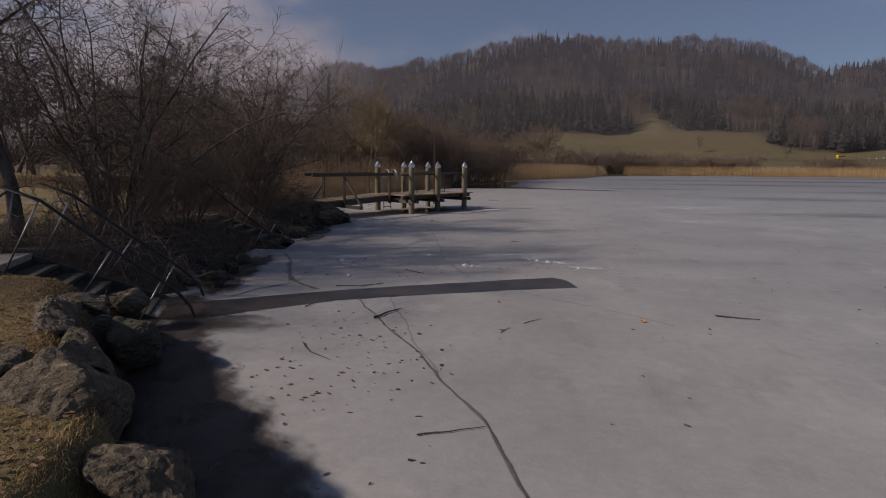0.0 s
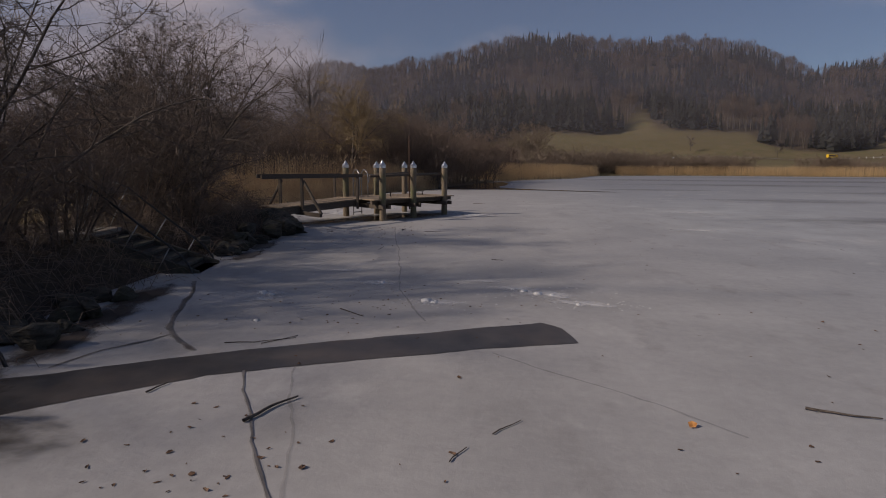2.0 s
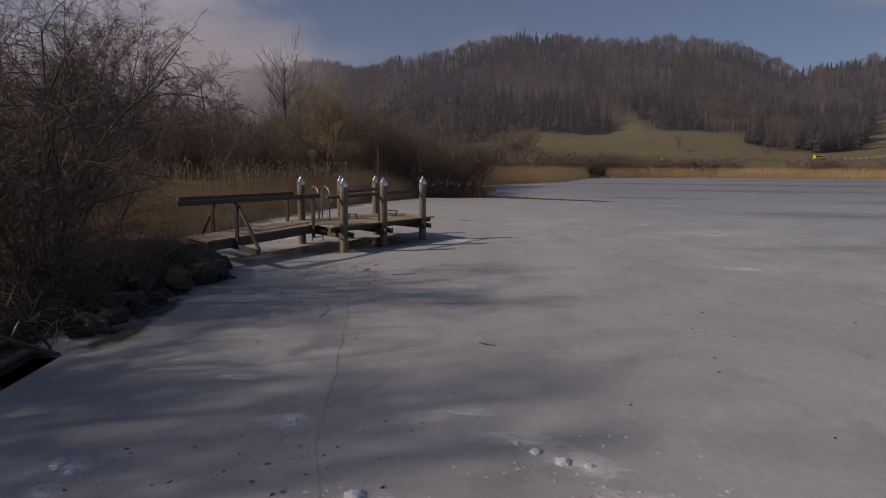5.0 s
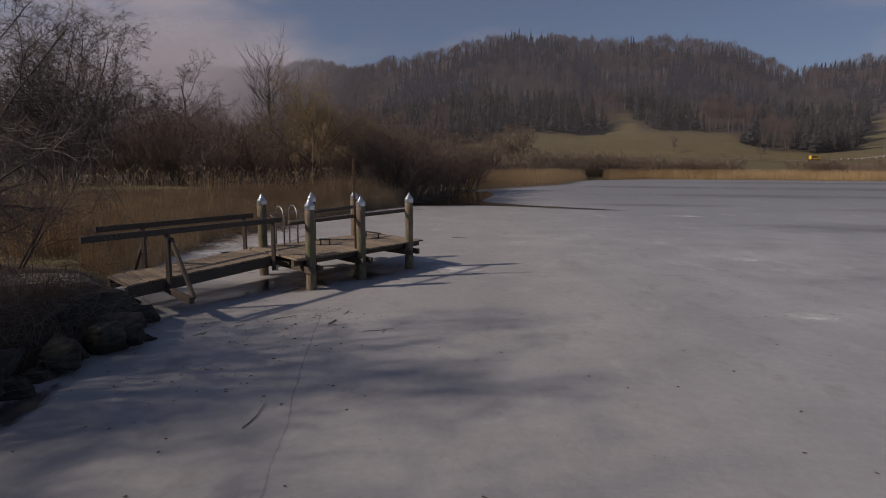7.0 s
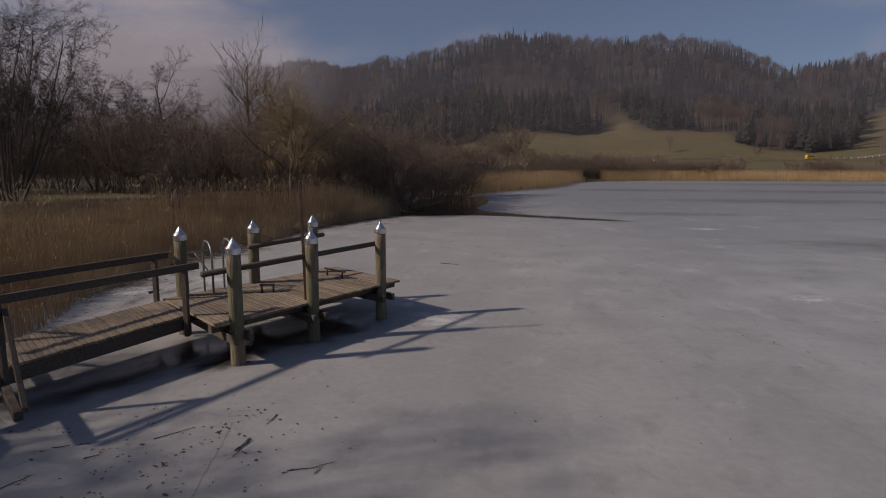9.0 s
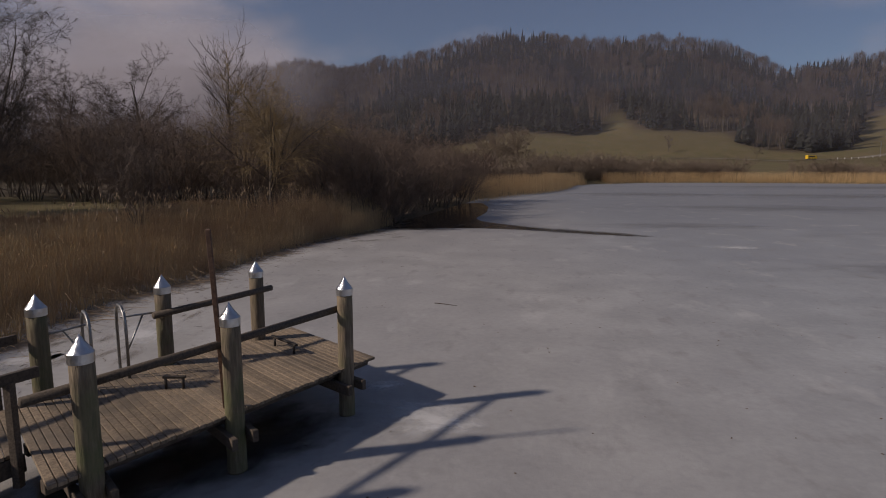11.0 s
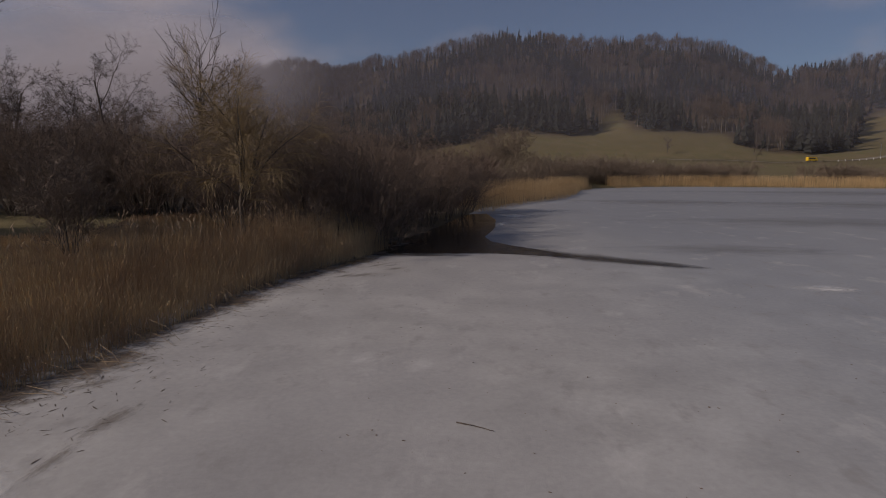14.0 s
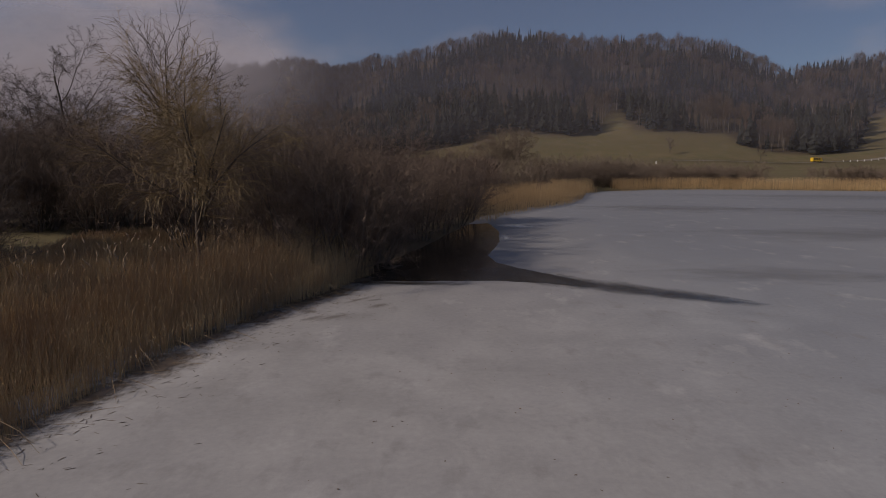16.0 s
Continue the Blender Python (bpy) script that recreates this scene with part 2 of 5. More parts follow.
M["litter"] = islands("leaf_litter", (0.08, 0.045, 0.025), (0.24, 0.145, 0.08), 0.8)
M["drift"] = islands("reed_drift", (0.05, 0.035, 0.026), (0.15, 0.11, 0.08), 0.85)
M["orange_leaf"] = plain("orange_leaf", (0.42, 0.17, 0.04), (0.6, 0.3, 0.1), 30, 0.6, bump=0)
M["frost"] = plain("thin_snow", (0.36, 0.36, 0.37), (0.48, 0.48, 0.49), 5, 0.7, bump=0.4, dist=0.02)
M["path"] = plain("gravel_path", (0.16, 0.135, 0.105), (0.28, 0.245, 0.20), 18, 0.95, bump=0.5, dist=0.01)


# ---- mesh helpers ----
def mesh_of(name, verts, faces, mats, smooth=False):
    me = bpy.data.meshes.new(name)
    me.from_pydata([tuple(v) for v in np.asarray(verts, float).tolist()], [], faces if isinstance(faces, list) else faces.tolist())
    for x in (mats if isinstance(mats, (list, tuple)) else [mats]):
        me.materials.append(x)
    if smooth:
        me.polygons.foreach_set("use_smooth", [True] * len(me.polygons))
    me.update()
    return me


def part(name, bm, material, parent, label="", smooth=False):
    """Links a bmesh, or a mesh, as one object under a thing or a part."""
    if isinstance(bm, bpy.types.Mesh):
        me = bm
    else:
        me = bpy.data.meshes.new(name)
        bm.to_mesh(me)
        bm.free()
        me.materials.append(material)
    if smooth:
        me.polygons.foreach_set("use_smooth", [True] * len(me.polygons))
    ob = new(name, me)
    ob.parent = parent
    return tagged(ob, label)


def thing(name, at, label, category, group="", rz=0.0):
    e = new(name)
    e.empty_display_size = 0.2
    e.matrix_basis = pose(*at, 0, 0, rz)
    return tagged(e, label, category, group)


def hexa(bottom, top, bevel=0.0, bm=None):
    """A solid between two quads of corners."""
    bm = bm or bmesh.new()
    lo, hi = [bm.verts.new(p) for p in bottom], [bm.verts.new(p) for p in top]
    bm.faces.new(lo[::-1]); bm.faces.new(hi)
    for i in range(4):
        bm.faces.new((lo[i], lo[(i + 1) % 4], hi[(i + 1) % 4], hi[i]))
    if bevel:
        bmesh.ops.bevel(bm, geom=bm.edges[:], offset=bevel, segments=1, affect="EDGES")
    bmesh.ops.recalc_face_normals(bm, faces=bm.faces[:])
    return bm


def timber(a, b, w, h, bevel=0.006):
    """A squared timber from a to b, w wide and h high."""
    a, b = Vector(a), Vector(b)
    d = (b - a).normalized()
    side = d.cross(Vector((0, 0, 1)))
    side = side.normalized() if side.length > 0.05 else Vector((1, 0, 0))
    up = side.cross(d).normalized()
    s, t = side * w / 2, up * h / 2
    return hexa([a - s - t, a + s - t, a + s + t, a - s + t], [b - s - t, b + s - t, b + s + t, b - s + t], bevel)


def tubes(polys, sides=4):
    """Tapered tubes along polylines (points, radii). Returns verts and quads."""
    by = {}
    for p, r in polys:
        by.setdefault(len(p), []).append((p, r))
    V, F, base = [], [], 0
    for n, group in by.items():
        P = np.array([[tuple(q) for q in g[0]] for g in group], float)
        R = np.array([g[1] for g in group], float)
        T = np.gradient(P, axis=1)
        T /= np.linalg.norm(T, axis=2, keepdims=True) + 1e-9
        ref = np.where(np.abs(T[:, :1, 2:]) > 0.8, np.array([[[1.0, 0, 0]]]), np.array([[[0, 0, 1.0]]]))
        U = np.cross(T, np.broadcast_to(ref, T.shape))
        U /= np.linalg.norm(U, axis=2, keepdims=True) + 1e-9
        W = np.cross(T, U)
        a = np.arange(sides) * 2 * math.pi / sides
        ring = P[:, :, None] + R[:, :, None, None] * (np.cos(a)[None, None, :, None] * U[:, :, None] + np.sin(a)[None, None, :, None] * W[:, :, None])
        V.append(ring.reshape(-1, 3))
        m = len(group)
        i = np.arange(m)[:, None, None] * n * sides + np.arange(n - 1)[None, :, None] * sides
        k = np.arange(sides)[None, None, :]
        k2 = (k + 1) % sides
        q = np.stack([i + k, i + k2, i + sides + k2, i + sides + k], axis=-1).reshape(-1, 4) + base
        F.append(q)
        base += m * n * sides
    return np.concatenate(V), np.concatenate(F)


def pipe(points, r, sides=10):
    """A bent pipe as a bmesh."""
    v, f = tubes([([Vector(p) for p in points], [r] * len(points))], sides)
    bm = bmesh.new()
    vs = [bm.verts.new(p) for p in v]
    for q in f:
        bm.faces.new([vs[i] for i in q])
    bm.faces.new(vs[:sides]); bm.faces.new(vs[-sides:][::-1])
    bmesh.ops.recalc_face_normals(bm, faces=bm.faces[:])
    return bm


def smoothstep(a, b, x):
    t = np.clip((x - a) / (b - a), 0, 1)
    return t * t * (3 - 2 * t)


# ---- the lie of the land ----
SHORE = np.array([(4.6, -4), (2.6, 4), (1.7, 9), (1.05, 11), (0.1, 12.3), (-0.9, 13.9), (-1.25, 15.5), (-1.95, 18.3), (-2.2, 21.3), (-2.75, 24.4),
                  (-2.6, 26.5), (-3.6, 28.4), (-5.6, 31), (-6.9, 35), (-7.4, 40), (-6.6, 44), (-6.1, 50), (-4.9, 54.6), (-3.6, 58), (-2.9, 61),
                  (-1.5, 64), (-0.3, 69), (1, 76), (2.4, 83), (3.4, 90), (7.3, 99.4), (13, 109.4), (16.5, 121), (20.6, 139.4), (28.3, 150),
                  (38, 159), (50, 162), (66, 160), (83, 157), (140, 150), (230, 110), (250, 0), (190, -90), (60, -100), (16, -40)])
SKYLINE = [(-1200, 190), (-400, 140), (0, 118), (400, 118), (490, 116), (545, 104), (620, 121), (680, 106), (740, 97), (800, 82), (895, 62), (960, 66),
           (1050, 79), (1070, 76), (1165, 73), (1265, 87), (1322, 112), (1345, 126), (1440, 112), (1500, 106), (1568, 97), (1800, 100), (2600, 160)]
RA = [(p - 784) / 1040 - 0.064 for p, q in SKYLINE]
RZ = [3.1 + 628 * (296 - q) / 1040 - 19 for p, q in SKYLINE]


FOREST = [(-1.3, 300), (-0.6, 330), (-0.3, 350), (-0.12, 392), (-0.046, 418), (0.009, 436), (0.059, 444), (0.145, 441), (0.185, 448), (0.198, 460), (0.22, 494), (0.236, 512),
          (0.248, 455), (0.305, 450), (0.40, 455), (0.425, 432), (0.436, 426), (0.514, 408), (0.583, 412), (0.598, 424), (0.609, 500), (0.64, 512), (0.75, 510), (1.2, 470)]


def shore_distance(x, y):
    """Metres from the shoreline, positive on land."""
    p = np.stack([x, y], -1)
    best, inside = np.full(x.shape, 1e9), np.zeros(x.shape, bool)
    for a, b in zip(SHORE, np.roll(SHORE, -1, 0)):
        d = b - a
        t = np.clip(((p - a) @ d) / (d @ d), 0, 1)
        best = np.minimum(best, np.linalg.norm(p - a - t[..., None] * d, axis=-1))
        cross = ((a[1] > y) != (b[1] > y)) & (x < d[0] * (y - a[1]) / (d[1] if d[1] else 1e-9) + a[0])
        inside ^= cross
    return np.where(inside, -best, best)


STAIRS = [(-2.42, 14.6, 24, -0.6, 0.125), (-3.63, 20.67, 10, -0.25, 0.11)]


def height(x, y):
    x, y = np.asarray(x, float), np.asarray(y, float)
    d = shore_distance(x, y)
    left = smoothstep(33, 28, y) * (x < 40)
    near = smoothstep(13.6, 12.2, y)
    tip = smoothstep(11.1, 10.5, y)
    mid = smoothstep(15.6, 16.6, y) * smoothstep(24.5, 23, y)
    steep = -0.2 + 0.86 * (near * smoothstep(0.1 - 0.25 * tip, 0.72 - 0.42 * tip, d) + (1 - near) * smoothstep(-0.1 + 0.25 * mid, 1.0 + 0.7 * mid, d))
    flat = -0.2 + 0.35 * smoothstep(-0.3, 2, d) + 0.55 * smoothstep(3, 16, d)
    z = np.where(d > -0.3, left * steep + (1 - left) * flat, -0.2 - 0.25 * np.minimum(3, -d - 0.3))
    z += 0.012 * np.clip(d - 2, 0, 60) * (d > 0)
    a = (x - 2.8) / np.maximum(y - 21.7, 60)
    P = np.interp(y, [165, 240, 300, 384, 432, 500, 580, 650, 800, 1300, 3000], [0, 0.012, 0.03, 0.072, 0.165, 0.38, 0.72, 1, 0.93, 0.5, 0.1])
    ridge = np.interp(a, RA, RZ)
    und = 0.04 * np.sin(x * 0.021 + 1.3) * np.sin(y * 0.017) + 0.03 * np.sin(x * 0.05 + y * 0.031)
    z += P * ridge * (1 + und * smoothstep(0.1, 0.4, P) * (1 - smoothstep(0.6, 1, P)))
    for ox, oy, turn, lead, rise in STAIRS:
        c, s = math.cos(radians(turn)), math.sin(radians(turn))
        u, v = (x - ox) * c + (y - oy) * s, -(x - ox) * s + (y - oy) * c
        inside = (u > lead - 0.3) & (u < 1.9)
        z = np.where(inside, np.minimum(z, 0.46 - rise / 0.29 * np.clip(u - lead, 0, 2.2) + 0.75 * np.clip(np.abs(v) - 0.62, 0, 3)), z)
    z += np.where(d > 0.6, 0.03 * np.sin(x * 1.9 + y * 0.7) * np.sin(y * 1.3 - x * 0.4), 0)
    return z


def h1(x, y):
    return float(height(np.array([x]), np.array([y]))[0])


def steps(*rows):
    out = []
    for a, b, s in rows:
        out += list(np.arange(a, b, s))
    return np.array(out + [rows[-1][1]])


def build_ground():
    xs = steps((-2600, -700, 190), (-700, -200, 20), (-200, -60, 6), (-60, -16, 1.5), (-16, -2.4, 0.28), (-2.4, 2.2, 0.11), (2.2, 6, 0.3), (6, 60, 3), (60, 300, 8), (300, 700, 16), (700, 2600, 190))
    ys = steps((-2600, -200, 200), (-200, 0, 12), (0, 8, 1), (8, 16, 0.12), (16, 66, 0.3), (66, 170, 1.5), (170, 480, 6), (480, 780, 10), (780, 1300, 40), (1300, 3000, 170))
    X, Y = np.meshgrid(xs, ys)
    Z = height(X, Y)
    nx, ny = len(xs), len(ys)
    i = (np.arange(ny - 1)[:, None] * nx + np.arange(nx - 1)[None, :]).ravel()
    F = np.stack([i, i + 1, i + nx + 1, i + nx], -1)
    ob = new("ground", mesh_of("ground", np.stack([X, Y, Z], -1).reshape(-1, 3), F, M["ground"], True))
    D = shore_distance(X, Y).ravel()
    wild = np.array([noise.noise(Vector((x * 0.8, y * 0.8, 0.0))) for x, y in zip(X.ravel(), Y.ravel())])
    bearing = (X.ravel() - 2.8) / np.maximum(Y.ravel() - 21.7, 60)
    floor = smoothstep(-8, 8, Y.ravel() - np.interp(bearing, [q[0] for q in FOREST], [q[1] for q in FOREST]))
    # ground mask: leaf mould, plus shade under trees painted into the colour
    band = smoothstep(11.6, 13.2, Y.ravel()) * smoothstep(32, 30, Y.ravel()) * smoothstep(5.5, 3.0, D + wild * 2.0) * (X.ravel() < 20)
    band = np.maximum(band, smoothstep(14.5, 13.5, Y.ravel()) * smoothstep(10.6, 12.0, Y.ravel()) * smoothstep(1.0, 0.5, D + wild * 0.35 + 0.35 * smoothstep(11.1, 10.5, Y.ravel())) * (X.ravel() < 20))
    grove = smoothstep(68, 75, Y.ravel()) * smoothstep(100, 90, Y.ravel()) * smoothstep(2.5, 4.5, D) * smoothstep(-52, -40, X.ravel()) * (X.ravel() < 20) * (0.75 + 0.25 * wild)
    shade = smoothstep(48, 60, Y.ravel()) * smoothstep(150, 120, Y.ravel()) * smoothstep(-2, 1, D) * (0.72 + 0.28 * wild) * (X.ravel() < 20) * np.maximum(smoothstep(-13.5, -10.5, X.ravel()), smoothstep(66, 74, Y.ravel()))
    at = ob.data.attributes.new("soil_shade", "FLOAT", "POINT")
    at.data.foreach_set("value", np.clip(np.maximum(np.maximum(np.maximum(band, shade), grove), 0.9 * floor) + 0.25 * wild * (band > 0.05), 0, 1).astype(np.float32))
    # lawn tint ends early at the back, where shadow is painted in
    near_lawn = smoothstep(66, 54, Y.ravel()) * smoothstep(0.1, 0.6 + 2.0 * smoothstep(11.5, 14, Y.ravel()), D) * (X.ravel() < 20) * np.clip(0.75 + 0.5 * wild, 0, 1)
    ob.data.attributes.new("lawn", "FLOAT", "POINT").data.foreach_set("value", near_lawn.astype(np.float32))
    tagged(ob, "winter meadow ground, dry yellow-green grass rising to hills", "ground", kind="structure")


def build_ice():
    bm = bmesh.new()
    pts = [(8, -60), (60, -100), (190, -90), (252, 0), (234, 114), (140, 154), (84, 161), (50, 166), (35, 163), (24, 152), (15, 139), (10, 121),
           (5, 108), (-2, 98), (-4, 88), (-6, 74), (-9, 62), (-12, 52), (-12, 38), (-9, 30), (-5.5, 27), (-4.5, 20), (-3.5, 14), (-1.5, 9), (0, 0)]
    bm.faces.new([bm.verts.new((x, y, 0)) for x, y in pts])
    bmesh.ops.triangulate(bm, faces=bm.faces[:])
    me = bpy.data.meshes.new("lake_ice")
    bm.to_mesh(me); bm.free()
    me.materials.append(M["ice"])
    tagged(new("ice", me), "dull grey-white frozen lake surface with thawing patches", "ice", kind="structure")


def ragged(points, amp, seed, step=0.12, z=0.004):
    """A flat patch with an uneven edge through the given corners."""
    r = random.Random(seed)
    out = []
    n = len(points)
    for i in range(n):
        a, b = Vector(points[i]), Vector(points[(i + 1) % n])
        k = max(1, int((b - a).length / step))
        for j in range(k):
            p = a.lerp(b, j / k)
            q = noise.noise(Vector((p.x * 2.3 + seed, p.y * 2.3, seed))) * amp * 1.6 + r.uniform(-amp, amp) * 0.4
            nrm = Vector((-(b - a).y, (b - a).x)).normalized()
            out.append((p.x + nrm.x * q, p.y + nrm.y * q, z))
    bm = bmesh.new()
    bm.faces.new([bm.verts.new(p) for p in out])
    bmesh.ops.triangulate(bm, faces=bm.faces[:])
    bmesh.ops.recalc_face_normals(bm, faces=bm.faces[:])
    for f in bm.faces:
        if f.normal.z < 0:
            f.normal_flip()
    return bm


def patch(name, points, amp, seed, mat, label, category, z=0.004, step=0.12):
    ob = part(name, ragged(points, amp, seed, step, z), mat, None)
    return tagged(ob, label, category, kind="structure")


def ribbon(name, points, width, seed, label):
    """A thin crack in the ice, as a wavering flat strip."""
    r = random.Random(seed)
    pts, L = [], [Vector((*p, 0)) for p in points]
    for a, b in zip(L, L[1:]):
        k = max(2, int((b - a).length / 0.12))
        pts += [a.lerp(b, j / k) for j in range(k)]
    pts.append(L[-1])
    V, F, H = [], [], []
    for i, p in enumerate(pts):
        d = (pts[min(i + 1, len(pts) - 1)] - pts[max(i - 1, 0)]).normalized()
        s = Vector((-d.y, d.x, 0))
        off = noise.noise(p * 1.2 + Vector((seed, 0, 0))) * 0.05 + noise.noise(p * 6) * 0.02
        w = width * (0.5 + 1.1 * abs(noise.noise(p * 3 + Vector((0, seed, 0))))) + r.uniform(0, 0.004)
        q = p + s * off
        V += [(q.x - s.x * w, q.y - s.y * w, 0.007), (q.x + s.x * w, q.y + s.y * w, 0.007)]
        v = w * 1.7 + 0.008 * abs(noise.noise(p * 4))
        H += [(q.x - s.x * v, q.y - s.y * v, 0.0055), (q.x + s.x * v, q.y + s.y * v, 0.0055)]
        if i:
            F.append((2 * i - 2, 2 * i - 1, 2 * i + 1, 2 * i))
    if width > 0.005:
        tagged(new(name, mesh_of(name, V, F, M["crack"])), label, "crack", kind="structure")
    tagged(new("melt_line", mesh_of("melt_line", H, F, M["crack_halo"])), "thin grey melt line along the crack", "crack", kind="structure")


build_ground()
build_ice()
patch("dark_ice_channel", [(3.83, 17.05), (3.72, 17.6), (3.5, 17.82), (2.55, 17.4), (1.51, 16.91), (0.52, 16.43), (-0.18, 16.03), (-0.83, 15.6), (-1.6, 15.2), (-1.3, 14.4), (-0.83, 14.52), (-0.2, 15.1), (0.5, 15.7), (1.69, 16.25), (3.0, 16.78)],
      0.018, 3, M["clear_ice"], "dark clear refrozen channel cut in the ice", "dark ice")
patch("bay_water", [(-4.6, 60.0), (-2.7, 59.2), (-0.3, 59.4), (2.6, 59.7), (4.6, 59.3), (6.2, 58.6), (6.9, 58.9), (5.6, 60.6), (4.1, 62.4), (2.9, 64.2), (2.5, 66.5), (3.3, 71.5), (3.6, 78), (3.0, 84), (-1, 82), (-4, 70)],
      0.08, 8, M["wet"], "dark open water in the thawing bay", "water", 0.005, 0.4)


def smudge_material(name, a, b2, rough, lo, hi, scale, most=0.85):
    """A thin film that thins out raggedly towards its rim."""
    m, n, l, b = nodes_of(name, rough)
    l.new(mixed(n, l, noisy(n, l, 6.0, kind="Generated"), a, b2), b.inputs["Base Color"])
    t = n.new("ShaderNodeTexCoord")
    ln = n.new("ShaderNodeVectorMath"); ln.operation = "LENGTH"
    l.new(t.outputs["Object"], ln.inputs[0])
    ns = noisy(n, l, scale, 0.25, 0.75, 8, rough=0.65)
    x = n.new("ShaderNodeMath"); x.operation = "SUBTRACT"
    y = n.new("ShaderNodeMath"); y.operation = "MULTIPLY_ADD"; y.inputs[1].default_value = 0.9; y.inputs[2].default_value = 0.35
    l.new(ns, y.inputs[0]); l.new(y.outputs[0], x.inputs[0]); l.new(ln.outputs["Value"], x.inputs[1])
    r = n.new("ShaderNodeMapRange"); r.interpolation_type = "SMOOTHSTEP"
    r.inputs["From Min"].default_value, r.inputs["From Max"].default_value = lo, hi
    l.new(x.outputs[0], r.inputs["Value"])
    r.inputs["To Max"].default_value = most
    l.new(r.outputs[0], b.inputs["Alpha"])
    return m


M["snow_film"] = smudge_material("snow_film", (0.6, 0.6, 0.61), (0.82, 0.82, 0.83), 0.7, 0.0, 0.85, 3.0, 0.6)
M["thaw_film"] = smudge_material("thaw_film", (0.17, 0.165, 0.17), (0.24, 0.235, 0.24), 0.6, -0.15, 0.9, 2.6, 0.32)
# one dark film for melt water and the shade cast on it
M["melt_shade_film"] = smudge_material("melt_shade_film", (0.05, 0.042, 0.038), (0.085, 0.07, 0.062), 0.4, -0.1, 0.55, 1.7, 0.94)
M["melt_shade_film"].node_tree.nodes["Principled BSDF"].inputs["Specular IOR Level"].default_value = 0.15
M["reed_film"] = smudge_material("reed_film", (0.08, 0.058, 0.04), (0.16, 0.12, 0.088), 0.7, -0.1, 0.75, 3.2, 0.85)
M["streak_film"] = smudge_material("streak_film", (0.13, 0.105, 0.085), (0.22, 0.185, 0.155), 0.7, -0.1, 0.9, 4.0, 0.45)
M["wet_film"] = smudge_material("wet_film", (0.05, 0.044, 0.04), (0.085, 0.073, 0.064), 0.12, -0.1, 0.8, 2.0, 0.78)


def smudge(name, x, y, a, b, rz, mat, label, category, z):
    bm = bmesh.new()
    bmesh.ops.create_circle(bm, cap_ends=True, segments=32, radius=1.25)
    ob = part(name, bm, mat, None)
    ob.matrix_basis = pose(x, y, z, 0, 0, rz) @ Matrix.Diagonal((a, b, 1, 1))
    tagged(ob, label, category, kind="structure")


for i, (x, y, a, b, rz) in enumerate([(8.8, 28.95, 0.9, 0.6, 0), (10.6, 35.9, 1.1, 0.8, 20), (2.0, 33.15, 0.9, 0.5, 30), (3.6, 19.45, 0.8, 0.4, -15), (4.25, 18.85, 0.5, 0.25, -20), (-0.3, 19.0, 0.4, 0.25, 0), (5.2, 82, 2.4, 3.0, 0), (1.1, 19.9, 0.5, 0.3, 0), (2.2, 18.7, 0.5, 0.25, 0),
                                      (-4.6, 37.5, 1.2, 2.2, 10), (3.25, 19.75, 0.6, 0.28, -5), (3.75, 19.35, 0.45, 0.3, -40), (3.95, 18.88, 0.45, 0.2, -25), (2.75, 20.25, 0.5, 0.16, 0), (0.25, 20.95, 0.5, 0.2, 10), (1.15, 20.0, 0.25, 0.2, 0),
                                      (-0.2, 18.6, 0.3, 0.22, 0), (2.0, 33.5, 1.4, 0.9, -20), (1.15, 34.6, 0.5, 0.35, 30), (-6.0, 35.6, 0.9, 1.1, 20), (-3.4, 33.4, 0.7, 1.3, -30), (-2.2, 36.5, 0.9, 1.4, 20), (14.1, 52, 1.6, 1.0, 0), (3.9, 74.5, 0.5, 3.2, -6)]):
    smudge("snow_film", x, y, a, b, rz, M["snow_film"], "thin smear of old white snow on the ice", "snow", 0.006 + 0.0004 * i)
for i in range(13, 20):
    (xa, ya), (xb, yb) = SHORE[i], SHORE[i + 1]
    n = max(1, int(math.hypot(xb - xa, yb - ya) / 1.7))
    for j in range(n):
        f = (j + 0.5) / n
        turn = math.atan2(yb - ya, xb - xa)
        off = 0.4 + 0.35 * math.sin(7.3 * (i + f))
        smudge("reed_litter", xa + (xb - xa) * f + off * math.sin(turn), ya + (yb - ya) * f - off * math.cos(turn), 1.7, 1.15 + 0.3 * math.sin(3.1 * i + 5 * f), math.degrees(turn), M["reed_film"], "brown reed litter frozen into the ice edge", "litter", 0.0045 + 0.0002 * (i - 13) + 0.00005 * j)
rk = random.Random(19)
for i in range(16):
    k = rk.randrange(12, 18)
    (xa, ya), (xb, yb) = SHORE[k], SHORE[k + 1]
    f, turn, off = (i + 0.5) / 16, math.atan2(yb - ya, xb - xa), 1.5 + 1.6 * (i % 4) / 3
    smudge("reed_litter", xa + (xb - xa) * f + off * math.sin(turn), ya + (yb - ya) * f - off * math.cos(turn), rk.uniform(0.4, 1.1), rk.uniform(0.16, 0.4), math.degrees(turn) + rk.uniform(-40, 10), M["streak_film"], "thin brown streak of reed litter on the ice", "litter", 0.0068 + 0.00006 * i)
